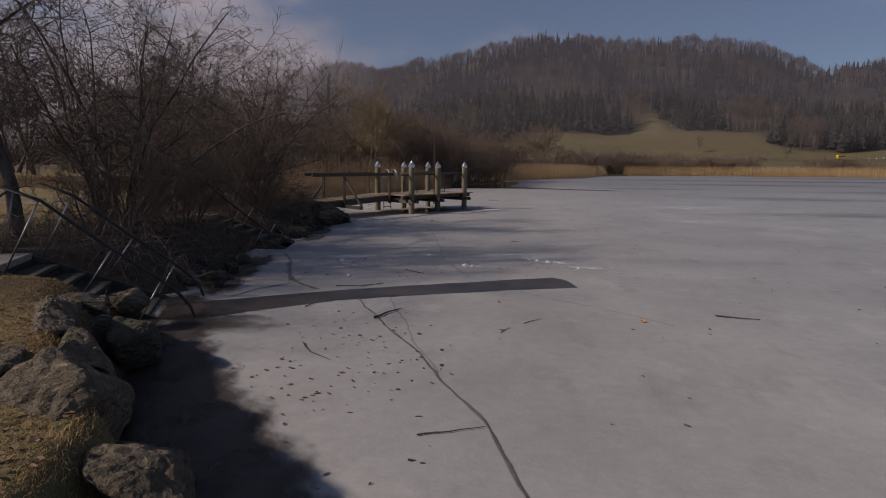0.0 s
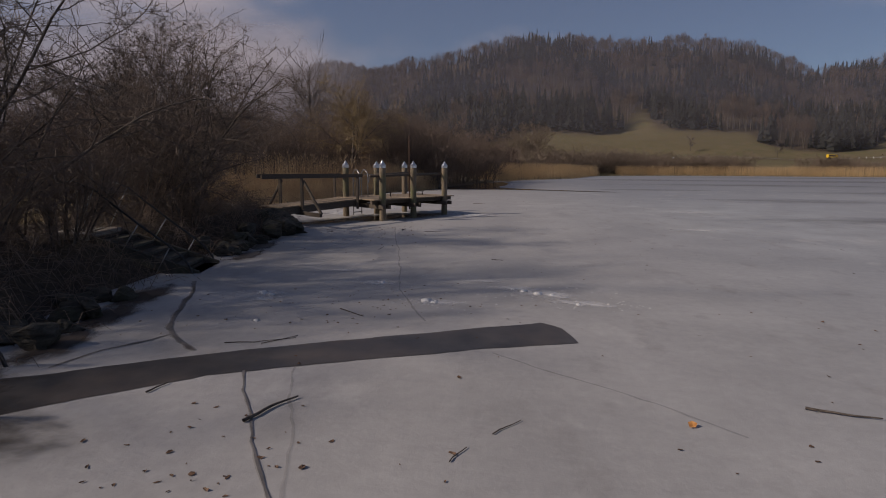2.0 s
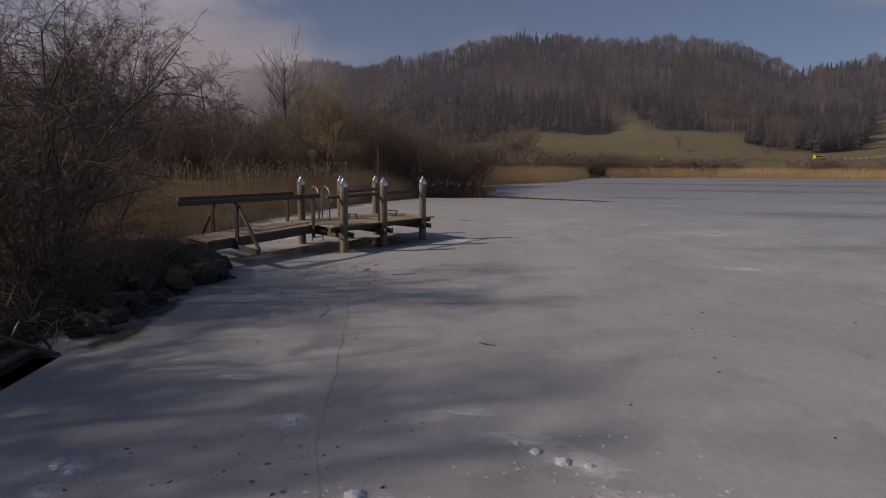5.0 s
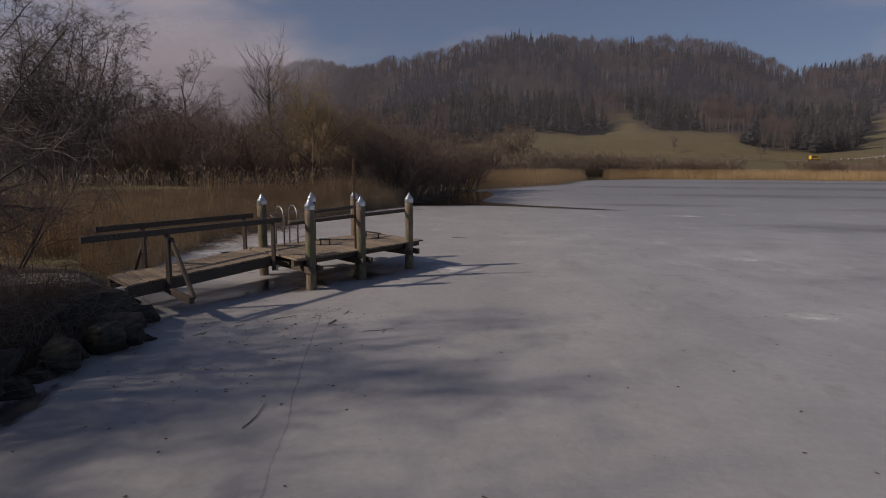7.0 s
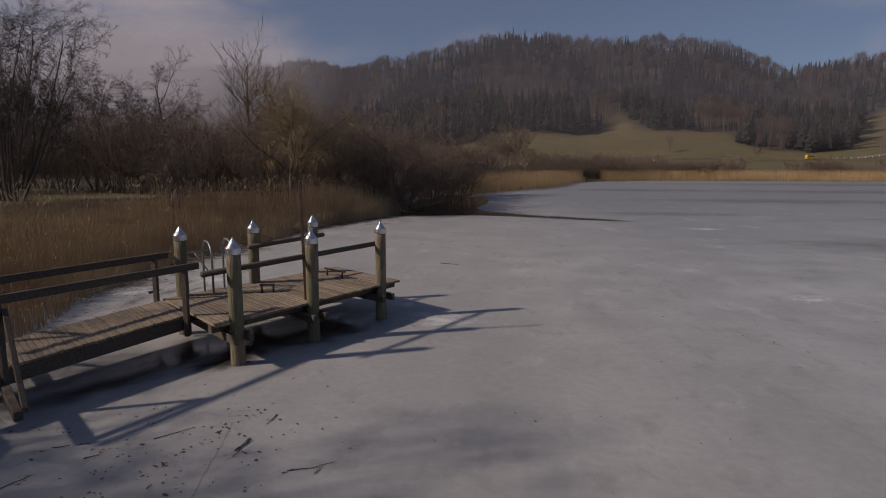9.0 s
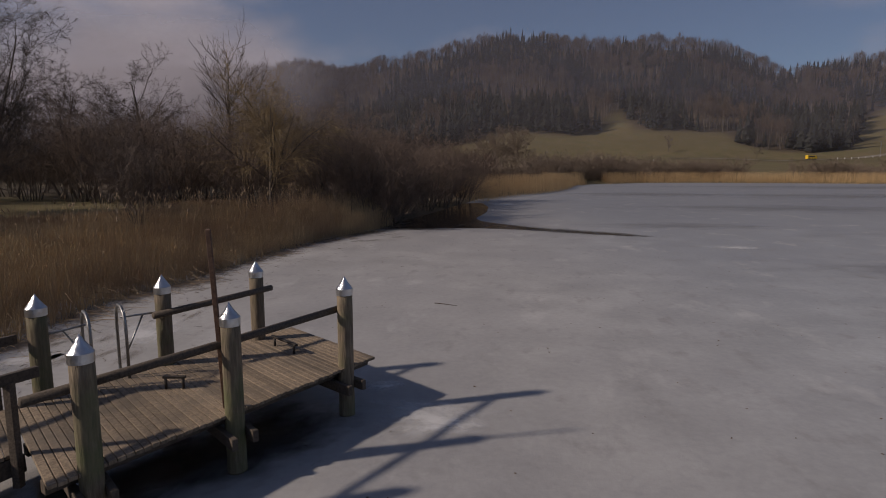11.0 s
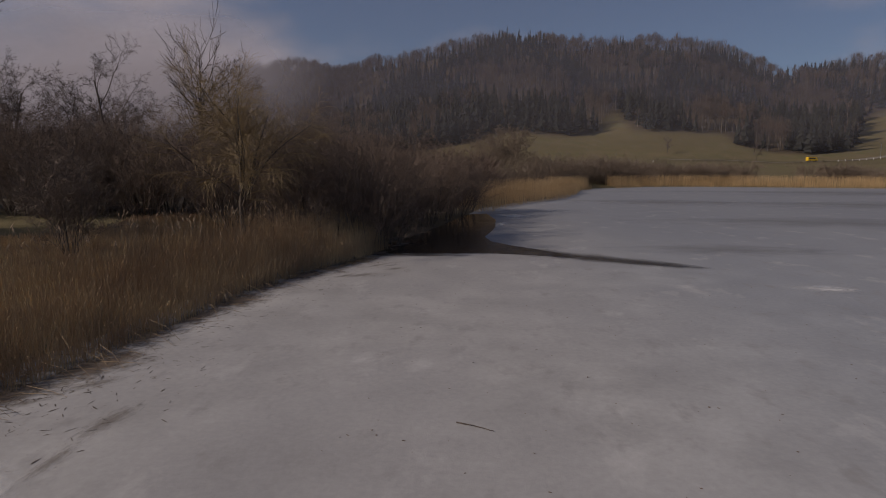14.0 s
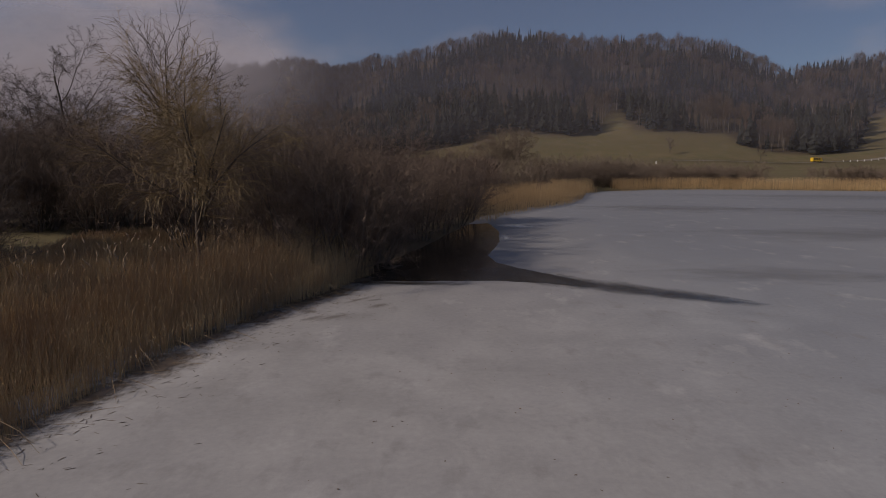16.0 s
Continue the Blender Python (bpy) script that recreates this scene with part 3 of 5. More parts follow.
for i, (x, y, a, b, rz) in enumerate([(75, 132, 55, 16, -3), (52, 100, 34, 11, -4), (30, 78, 18, 7, 0), (38, 58, 20, 7, 5), (20, 46, 8, 4, 0), (110, 105, 60, 18, 0), (16, 33, 6, 2.5, 8), (24, 104, 14, 8, 0), (15, 62, 7, 3, 0)]):
    smudge("thaw_film", x, y, a, b, rz, M["thaw_film"], "broad grey thawing patch on the ice", "wet ice", 0.002 + 0.0002 * i)
for i, (x, y, a, b, rz) in enumerate([(-1.3, 31.8, 2.6, 1.6, 60), (-0.2, 32.6, 1.9, 1.3, 60), (-2.7, 29.6, 1.9, 0.9, 60), (-0.5, 14.4, 0.9, 0.6, 0),
                                      (-3.3, 57, 0.8, 2.0, -30), (4.6, 60.2, 3.0, 1.9, -30), (7.0, 58.7, 3.0, 1.6, -30), (8.8, 57.6, 3.2, 1.3, -28), (10.0, 56.9, 2.2, 0.9, -26), (-1.2, 30.6, 0.9, 0.5, 60), (-1.0, 58.9, 3.2, 0.6, 0)]):
    smudge("wet_film", x, y, a, b, rz, M["wet_film"], "dark wet thawed film on the ice", "wet ice", 0.015 + 0.0004 * i)
# dark ovals paint the shade of bank and trees over melt and ice
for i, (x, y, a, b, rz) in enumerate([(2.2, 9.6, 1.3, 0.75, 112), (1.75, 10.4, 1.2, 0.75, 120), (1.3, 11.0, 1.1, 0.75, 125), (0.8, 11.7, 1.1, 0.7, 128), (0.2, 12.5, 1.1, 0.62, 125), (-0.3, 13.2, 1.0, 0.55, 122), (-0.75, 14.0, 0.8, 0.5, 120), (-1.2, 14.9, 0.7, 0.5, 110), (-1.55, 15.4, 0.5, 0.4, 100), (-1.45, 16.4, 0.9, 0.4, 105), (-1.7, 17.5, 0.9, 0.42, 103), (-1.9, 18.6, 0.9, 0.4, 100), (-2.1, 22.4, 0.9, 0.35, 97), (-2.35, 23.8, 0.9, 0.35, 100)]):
    smudge("melt_shade_film", x, y, a, b, rz, M["melt_shade_film"], "melt water with the stony bank's shade painted in", "water", 0.009 + 0.0004 * i)
# strip at the bank's foot, its shade painted in with the melt water
patch("melt_shade_edge", [(1.5, 9.0), (1.15, 10.6), (0.85, 11.2), (0.2, 12.1), (-0.4, 12.9), (-0.85, 13.7), (-1.25, 14.4), (-1.9, 15), (-1.6, 12.5), (-0.2, 10.5)],
      0.04, 5, M["shaded_mud"], "melt water with the stony bank's shade painted in", "water", 0.0045)
ribbon("ice_crack", [(-1.78, 19.7), (-1.25, 18.6), (-0.9, 17.6), (-0.72, 17.2), (-0.52, 16.9), (0.02, 16.34)], 0.024, 1, "dark winding crack in the grey ice")
ribbon("ice_crack", [(0.77, 15.85), (1.6, 14.25), (2.18, 13.12), (2.64, 12.12), (2.95, 11.2), (3.3, 9.5)], 0.0075, 2, "dark winding crack in the grey ice")
ribbon("ice_crack", [(1.18, 16.0), (1.44, 15.2), (1.65, 14.69), (1.87, 13.89), (2.2, 13.09)], 0.005, 3, "faint crack in the grey ice")
ribbon("ice_crack", [(-1.0, 15.72), (-0.84, 16.26), (-0.59, 16.65), (-0.5, 16.95)], 0.012, 4, "faint crack in the grey ice")
ribbon("ice_crack", [(2.13, 17.72), (1.52, 19.5), (1.0, 22.5), (0.45, 25.14), (-0.2, 28.4)], 0.005, 5, "faint crack in the grey ice")
ribbon("ice_crack", [(2.97, 16.63), (3.55, 16.08), (4.24, 15.51), (4.72, 14.99)], 0.005, 6, "faint crack in the grey ice")


# trodden gravel path across the lawn to the jetty
def build_path():
    L = [(-26, 17), (-18, 19.5), (-12, 22), (-8.4, 24.5), (-6.2, 27.2), (-4.9, 28.2), (-4.1, 28.0)]
    V, F = [], []
    pts = []
    for a, b in zip(L, L[1:]):
        pts += [Vector(a).lerp(Vector(b), k / 10) for k in range(10)]
    for i, p in enumerate(pts):
        d = (pts[min(i + 1, len(pts) - 1)] - pts[max(i - 1, 0)]).normalized()
        s = Vector((-d.y, d.x))
        for k in (-2, -1, 0, 1, 2):
            w = 0.3 * k * (1 + 0.15 * noise.noise(Vector((p.x, p.y, k))))
            q = p + s * w
            V.append((q.x, q.y, h1(q.x, q.y) + 0.03 - 0.012 * abs(k)))
        if i:
            for k in range(4):
                o = (i - 1) * 5 + k
                F.append((o, o + 1, o + 6, o + 5))
    tagged(new("path", mesh_of("path", V, F, M["path"], True)), "pale trodden gravel path over the lawn", "path", kind="structure")


build_path()


# low cloud and aerial haze in front of the wooded hills, painted on flat sheets
def build_mist():
    m, n, l, b = nodes_of("mist_veil")
    n.remove(b)
    out = n["Material Output"]
    dif, tr, mix = n.new("ShaderNodeBsdfDiffuse"), n.new("ShaderNodeBsdfTransparent"), n.new("ShaderNodeMixShader")
    dif.inputs["Color"].default_value = (0.6, 0.575, 0.65, 1)
    t = n.new("ShaderNodeTexCoord")
    sep = n.new("ShaderNodeSeparateXYZ")
    l.new(t.outputs["Object"], sep.inputs[0])

    def ramp(src, a, c, lo, hi):
        r = n.new("ShaderNodeMapRange"); r.interpolation_type = "SMOOTHSTEP"
        r.inputs["From Min"].default_value, r.inputs["From Max"].default_value = a, c
        r.inputs["To Min"].default_value, r.inputs["To Max"].default_value = lo, hi
        l.new(src, r.inputs["Value"])
        return r.outputs[0]

    def maths(op, p, q):
        x = n.new("ShaderNodeMath"); x.operation = op
        for k, v in ((0, p), (1, q)):
            if isinstance(v, float):
                x.inputs[k].default_value = v
            else:
                l.new(v, x.inputs[k])
        return x.outputs[0]

    wisps = noisy(n, l, 0.011, 0.25, 0.75, 7, stretch=(1, 1, 2.0))
    x, z = sep.outputs["X"], sep.outputs["Z"]
    cloud = maths("MULTIPLY", ramp(x, -40.0, -165.0, 0.0, 1.0), maths("MULTIPLY", ramp(maths("ADD", z, maths("MULTIPLY", wisps, 30.0)), 18.0, 68.0, 0.34, 0.9), ramp(maths("ADD", z, maths("MULTIPLY", wisps, 26.0)), 108.0, 66.0, 0.08, 1.0)))
    haze = maths("MULTIPLY", maths("MULTIPLY", ramp(z, 170.0, 60.0, 0.0, 1.0), ramp(z, 2.0, 24.0, 0.0, 1.0)), 0.11)
    l.new(maths("MAXIMUM", cloud, haze), mix.inputs[0])
    l.new(tr.outputs[0], mix.inputs[1]); l.new(dif.outputs[0], mix.inputs[2]); l.new(mix.outputs[0], out.inputs["Surface"])
    V = [(-560, 0, 0), (700, 0, 0), (700, 0, 260), (-560, 0, 260)]
    # a second sheet: blue haze painted between the near spur and ridge behind it
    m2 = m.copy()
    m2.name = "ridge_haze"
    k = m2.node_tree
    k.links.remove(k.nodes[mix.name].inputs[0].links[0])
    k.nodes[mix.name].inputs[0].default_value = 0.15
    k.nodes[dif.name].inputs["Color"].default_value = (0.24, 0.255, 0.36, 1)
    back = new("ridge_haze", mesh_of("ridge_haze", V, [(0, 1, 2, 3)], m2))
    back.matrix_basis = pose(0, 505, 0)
    tagged(back, "flat bluish sheet painting haze before the wooded ridge", "haze", kind="structure")
    ob = new("mist", mesh_of("mist", V, [(0, 1, 2, 3)], m))
    ob.matrix_basis = pose(0, 330, 1)
    tagged(ob, "thin winter haze with low cloud against the hills", "mist", kind="structure")


build_mist()


# ---- trees ----
def grow(out, r, p, d, L, rad, lev, S):
    n = S["segs"][lev]
    pts, rads = [p], [rad]
    tip = rad * S["taper"][lev]
    for i in range(n):
        d = (d + Vector((r.gauss(0, 1), r.gauss(0, 1), r.gauss(0, 1))) * S["wob"][lev] + Vector((0, 0, S["up"][lev]))).normalized()
        p = p + d * (L / n)
        pts.append(p)
        rads.append(rad + (tip - rad) * (i + 1) / n)
    out[lev].append((pts, rads))
    if lev + 1 >= len(S["segs"]):
        return
    k = S["n"][lev]
    k = max(1, int(round(k * r.uniform(0.8, 1.2))))
    for j in range(k):
        f = S["from"][lev] + (1 - S["from"][lev]) * ((j + r.random()) / k)
        x = f * n
        i = min(int(x), n - 1)
        q = pts[i].lerp(pts[i + 1], x - i)
        ax = (pts[i + 1] - pts[i]).normalized()
        side = ax.orthogonal().normalized()
        side.rotate(Matrix.Rotation(r.uniform(0, 2 * math.pi), 3, ax))
        ang = radians(r.uniform(*S["ang"][lev]))
        cd = ax * math.cos(ang) + side * math.sin(ang)
        cr = (rads[i] + (rads[i + 1] - rads[i]) * (x - i)) * S["rr"][lev]
        cl = L * S["lr"][lev] * r.uniform(0.65, 1.2) * (1.2 - 0.55 * f)
        grow(out, r, q, cd, cl, max(cr, S["min"]), lev + 1, S)


def slips(polys, half):
    """Fine twigs as slender tapered slips."""
    P = np.array([[tuple(p[0]), tuple(p[len(p) // 2]), tuple(p[-1])] for p, r in polys], float)
    d = P[:, 2] - P[:, 0]
    s = np.cross(d, np.roll(d, 1, axis=1) + np.array([0.3, 0.1, 0.2]))
    s *= half / (np.linalg.norm(s, axis=1, keepdims=True) + 1e-9)
    V = np.stack([P[:, 0] - s, P[:, 0] + s, P[:, 2]], 1).reshape(-1, 3)
    return V, np.arange(len(P))[:, None] * 3 + np.array([[0, 1, 2]])


def tree(name, at, seed, S, label, category, mats, stems=1, height_m=6.0, spread=0.1, radius=0.1, group="", ring=0.1, aim=(0, 0)):
    """A bare tree or shrub: thick wood in the trunk mesh, fine wood in the crown mesh."""
    r = random.Random(seed)
    out = [[] for _ in S["segs"]]
    for s in range(stems):
        a = 2 * math.pi * (s + r.random()) / stems
        lean = spread * r.uniform(0.3, 1.25) if stems > 1 else spread * r.uniform(0, 1)
        d = Vector((math.cos(a) * lean, math.sin(a) * lean, 1)) + Vector((*aim, 0))
        d.normalize()
        p = Vector((math.cos(a), math.sin(a), 0)) * (ring if stems > 1 else 0) + Vector((0, 0, -0.12))
        grow(out, r, p, d, height_m * r.uniform(0.68, 1.0) if stems > 1 else height_m, radius * r.uniform(0.7, 1.1), 0, S)
    t = thing(name, at, label, category, group)
    for lev in out[0]:
        v, f = tubes([lev], 8 if stems <= 8 else 5)
        part("trunk", mesh_of("trunk", v, f, mats[0], True), None, t)
    base, V, F, mi = 0, [], [], []
    last = len(out) - 1
    for k, lev in enumerate(out):
        if k == 0 or not lev:
            continue
        v, f = slips(lev, S["slip"]) if S.get("slip") and k == last else tubes(lev, 6 if k == 1 and S["cut"] > 1 else 3)
        V.append(v); F += (f + base).tolist(); base += len(v)
        mi += [0 if k < S["cut"] else 1] * len(f)
    me = mesh_of("crown", np.concatenate(V), F, list(mats), False)
    me.polygons.foreach_set("material_index", mi)
    part("crown", me, None, t, "bare crown of fine twigs")
    return t


ARCH = dict(segs=[9, 8, 5, 2], wob=[0.08, 0.15, 0.22, 0.25], up=[-0.015, -0.035, -0.03, -0.03], taper=[0.2, 0.22, 0.3, 0.5], n=[12, 9, 8], ang=[(25, 60), (26, 62), (32, 75)],
            rr=[0.48, 0.5, 0.6], lr=[0.52, 0.42, 0.36], min=0.0038, cut=2, **{"from": [0.15, 0.15, 0.12]})
OAK = dict(segs=[7, 7, 5, 2, 2], wob=[0.07, 0.15, 0.22, 0.25, 0.2], up=[0.02, 0.04, 0.03, 0.02, 0.02], taper=[0.3, 0.25, 0.3, 0.3, 0.5], n=[13, 10, 8, 7], ang=[(28, 65), (28, 62), (32, 70), (35, 75)],
           rr=[0.48, 0.5, 0.5, 0.6], lr=[0.6, 0.5, 0.42, 0.42], min=0.01, cut=2, slip=0.010, **{"from": [0.18, 0.2, 0.15, 0.1]})
SLIM = dict(segs=[9, 6, 4, 2], wob=[0.03, 0.09, 0.12, 0.15], up=[0.03, 0.07, 0.07, 0.05], taper=[0.15, 0.25, 0.35, 0.6], n=[15, 9, 6], ang=[(30, 58), (22, 46), (18, 44)],
            rr=[0.52, 0.55, 0.6], lr=[0.5, 0.42, 0.42], min=0.018, cut=3, slip=0.012, **{"from": [0.4, 0.2, 0.15]})
WEEP = dict(segs=[6, 7, 5, 4], wob=[0.06, 0.1, 0.1, 0.07], up=[0.03, 0.04, 0.0, -0.2], taper=[0.4, 0.25, 0.35, 0.6], n=[14, 16, 26], ang=[(30, 75), (25, 65), (20, 60)],
            rr=[0.5, 0.45, 0.5], lr=[0.82, 0.5, 0.5], min=0.005, cut=2, **{"from": [0.25, 0.2, 0.15]})
BUSH = dict(segs=[5, 4, 2, 2], wob=[0.08, 0.14, 0.18, 0.2], up=[0.03, 0.02, 0.01, 0.0], taper=[0.3, 0.3, 0.35, 0.6], n=[8, 7, 11], ang=[(20, 50), (26, 64), (32, 78)],
            rr=[0.55, 0.55, 0.6], lr=[0.55, 0.5, 0.5], min=0.006, cut=1, slip=0.0065, **{"from": [0.12, 0.12, 0.1]})
NEAR = dict(BUSH, slip=0.003, n=[8, 8, 12], min=0.0042)
GNARLED = dict(ARCH, n=[11, 9, 6], rr=[0.6, 0.62, 0.6], taper=[0.3, 0.32, 0.4, 0.5], up=[-0.035, -0.045, -0.04, -0.03], wob=[0.1, 0.17, 0.2, 0.2], ang=[(30, 70), (32, 72), (35, 80)], min=0.0048)
UMBRELLA = dict(ARCH, n=[12, 9, 7], rr=[0.6, 0.62, 0.6], taper=[0.3, 0.32, 0.4, 0.5], up=[-0.08, -0.085, -0.06, -0.04], ang=[(25, 65), (26, 64), (32, 75)])
AFAR = dict(BUSH, slip=0.011, segs=[3, 2, 2, 2], n=[6, 5, 14], lr=[0.55, 0.5, 0.6], min=0.014)
OAKEN = (M["bark"], M["oak_twig"])
DARK, RED, GOLD = (M["bark"], M["twig"]), (M["bark"], M["twig_red"]), (M["bark"], M["willow"])

G = "bare trees on the bank"
tree("bank_tree", (-4.4, 24.0, 0.7), 4, UMBRELLA, "bare dark multi-stemmed tree arching over the bank", "tree", DARK, 15, 4.9, 0.42, 0.036, G, 0.28)
t1 = tree("bank_tree", (-4.7, 18.6, 0.7), 11, GNARLED, "bare dark multi-stemmed tree beside the concrete steps", "tree", DARK, 11, 4.7, 0.36, 0.04, G, 0.22)
tree("bank_tree", (-4.75, 16.4, 0.7), 21, dict(OAK, slip=0.004, min=0.006, n=[11, 8, 7, 6], **{"from": [0.27, 0.2, 0.15, 0.1]}), "tall bare tree with a leaning trunk on the lawn", "tree", DARK, 1, 6.2, 0.02, 0.11, G, 0.1, (-0.085, 0.03))
# unseen copy out of view, added to throw tree shadow over the ice
copy_thing(t1, pose(-7.4, 15.0, 0.7, 0, 0, 100) @ Matrix.Scale(1.3, 4))
for i, (x, y, s, hgt) in enumerate([(-4.1, 20.0, 9, 2.0), (-4.6, 22.6, 10, 2.4), (-5.6, 25.6, 9, 2.8), (-7.6, 25.2, 10, 3.4), (-7.0, 29.2, 9, 2.4), (-3.7, 17.0, 8, 1.3), (-6.4, 23.6, 10, 3.0),
                                    (-9.5, 27.8, 10, 3.4), (-10.5, 31.5, 10, 3.4), (-4.0, 18.2, 9, 1.6), (-3.9, 23.2, 9, 1.5), (-3.7, 19.2, 8, 1.2)]):
    tree("bank_shrub", (x, y, h1(x, y)), 30 + i, NEAR, "low dense bare shrub on the dark bank", "shrub", RED, s, hgt, 0.65, 0.02, "shrubs on the bank", 0.25)

field = []
field.append(tree("field_tree", (-26.4, 56.9, h1(-26.4, 56.9)), 51, dict(OAK, n=[12, 9, 7, 6], lr=[0.5, 0.46, 0.42, 0.45], rr=[0.42, 0.5, 0.5, 0.6], ang=[(20, 50), (24, 56), (30, 65), (35, 75)], up=[0.02, 0.05, 0.04, 0.03, 0.03]), "large bare broad-crowned tree behind the reeds", "tree", OAKEN, 11, 11.2, 0.55, 0.09, "field trees", 0.5))
field.append(tree("field_tree", (-30.2, 70.5, h1(-30.2, 70.5)), 52, OAK, "bare dark spreading tree behind the reeds", "tree", OAKEN, 3, 9.2, 0.4, 0.16, "field trees", 0.2))
field.append(tree("field_tree", (-28.6, 81.8, h1(-28.6, 81.8)), 53, OAK, "bare dark tree with a dense round crown", "tree", OAKEN, 1, 10.5, 0.1, 0.2, "field trees"))
for i, (x, y) in enumerate([(-38, 72), (-46, 63), (-36, 88), (-22, 92), (-50, 82), (-33, 49), (-40, 55), (-37, 43)]):
    copy_thing(field[1 + i % 2], pose(x, y, h1(x, y), 0, 0, 77 * i))
tree("poplar", (-17.5, 73.5, h1(-17.5, 73.5)), 54, SLIM, "tall slender bare grey-barked poplar", "tree", (M["bark"], M["twig"]), 2, 12.9, 0.14, 0.17)
tree("willow", (-9.6, 59.7, h1(-9.6, 59.7)), 55, WEEP, "bare golden weeping willow with hanging twigs", "tree", GOLD, 1, 6.1, 0.1, 0.2)
tree("field_shrub", (-14.5, 54.1, h1(-14.5, 54.1)), 56, BUSH, "bare grey-brown shrub at the lawn's edge", "shrub", DARK, 16, 4.2, 0.5, 0.03)

# thicket on the headland and woods behind the lawn
masters = []
for i in range(4):
    masters.append(tree("thicket_shrub", (-2.6, 62.5, 0.2) if i == 0 else [(-4.6, 63.0, 0.3), (-6.6, 64.5, 0.4), (-3.2, 66.2, 0.3)][i - 1], 70 + i, BUSH,
                        "dense bare red-brown shrub by the bay", "shrub", RED, 13, [4.4, 5.4, 5.8, 4.8][i], 0.45, 0.04, "headland thicket", 0.6))
spots = [(-8.0, 62.2, 0), (-5.4, 60.8, 1), (-3.9, 66.5, 2), (-3.0, 70.0, 3), (-2.3, 75.5, 0), (-9.5, 66.5, 1), (-11.5, 63.5, 2), (-5.2, 73.5, 1), (-1.5, 80.5, 3), (-3.6, 60.6, 3), (-6.9, 62.0, 2),
         (-13.5, 66.5, 3), (-6.5, 70, 0), (-15.5, 69, 2), (-12.5, 71.5, 1), (-19, 67.5, 0), (-21.5, 71.0, 1), (-24, 69.5, 2), (-34, 64, 1), (-38, 60, 2), (-42, 66, 0), (-32, 76, 3), (-20, 77, 0), (-24, 80, 3), (-28, 77, 1), (-33, 82, 2), (-38, 78, 0), (-15.5, 74, 3), (-44, 75, 1), (-30, 86, 2), (-25, 74.5, 0), (-36, 72, 3), (-47, 70, 2), (-19, 71, 1), (-22, 73.5, 2), (-24, 71.5, 1), (-26.5, 73, 0), (-18, 74, 2), (-28.5, 70.5, 2), (-31, 68, 1), (-35, 66.5, 0), (-0.6, 76.5, 0), (0.4, 81, 3), (1.2, 86, 1), (-1.6, 72, 3), (-0.6, 84, 2), (-3, 79, 1), (-24.5, 66.5, 2), (-27, 67.5, 1), (-22.5, 68, 0)]
rt = random.Random(5)
for x, y, k in spots:
    copy_thing(masters[k], pose(x, y, h1(x, y), 0, 0, rt.uniform(0, 360)) @ Matrix.Diagonal((1, 1, 1.08 if y > 65 and x < -14 else 1.0, 1)))


# ---- far woods ----
def far_woods():
    r = np.random.RandomState(12)
    y = np.sqrt(r.uniform(300 ** 2, 730 ** 2, 26000))
    a = r.uniform(-0.82, 0.88, 26000)
    keep = y > np.interp(a, [q[0] for q in FOREST], [q[1] for q in FOREST]) + r.uniform(-1, 7, len(a))
    edge = np.interp(a, [q[0] for q in FOREST], [q[1] for q in FOREST])
    keep &= r.uniform(0, 1, len(a)) < np.where(y > 660, 0.5, np.where(y < edge + 30, 0.62, 0.36))
    y, a = y[keep], a[keep]
    x = 2.8 + a * (y - 21.7)
    z = height(x, y)
    clump = np.array([noise.noise(Vector((p * 0.013, q * 0.017, 3.1))) + 0.5 * noise.noise(Vector((p * 0.04, q * 0.05, 7.7))) for p, q in zip(x, y)])
    groves = ((a > 0.5) & (a < 0.62) & (y < 455)) | ((a > 0.07) & (a < 0.16) & (y < 480)) | ((a > -0.06) & (a < 0.02) & (y < 470))
    clump = clump + 0.3 * groves
    fir = clump + r.normal(0, 0.03, len(x)) > -0.06 + 0.2 * (y > 600) + (a < -0.22)
    # conifers: jagged tiers on a stem
    V, F, base = [], [], 0
    for px, py, pz in zip(x[fir], y[fir], z[fir]):
        px, py = px + r.uniform(-4, 4), py + r.uniform(-4, 4)
        H = r.uniform(9, 21) * (0.85 if py > 600 else 1.0 if py > 480 else 1.12)
        w = H * r.uniform(0.13, 0.25)
        tiers, k = 13, 9
        for t in range(tiers):
            z0, z1 = H * (0.05 + 0.07 * t), H * (0.05 + 0.07 * t + 0.17)
            rad = w * (1 - 0.072 * t) * r.uniform(0.65, 1.15)
            ang = np.arange(k) * 2 * math.pi / k + r.uniform(-0.35, 0.35, k) + t
            rr = rad * r.uniform(0.25, 1.3, k)
            V.append(np.stack([px + rr * np.cos(ang), py + rr * np.sin(ang), pz + z0 + r.uniform(-0.7, 0.7, k)], -1))
            V.append(np.array([[px, py, pz + min(z1, H)]]))
            i = np.arange(k)
            F.append(np.stack([base + i, base + (i + 1) % k, np.full(k, base + k)], -1))
            base += k + 1
    ob = new("far_conifers", mesh_of("far_conifers", np.concatenate(V), np.concatenate(F), M["conifer"]))
    tagged(ob, "dark green spruce wood on the distant hillside", "woods", kind="stuff")
    # bare broadleaves: a stem and a domed brush of limbs
    bx, by, bz = x[~fir], y[~fir], z[~fir]
    n, k = len(bx), 84
    H = r.uniform(14, 21, n)
    R = H * r.uniform(0.24, 0.36, n)
    th, ph = r.uniform(0, 2 * math.pi, (n, k)), np.arccos(r.uniform(-0.35, 1, (n, k)))
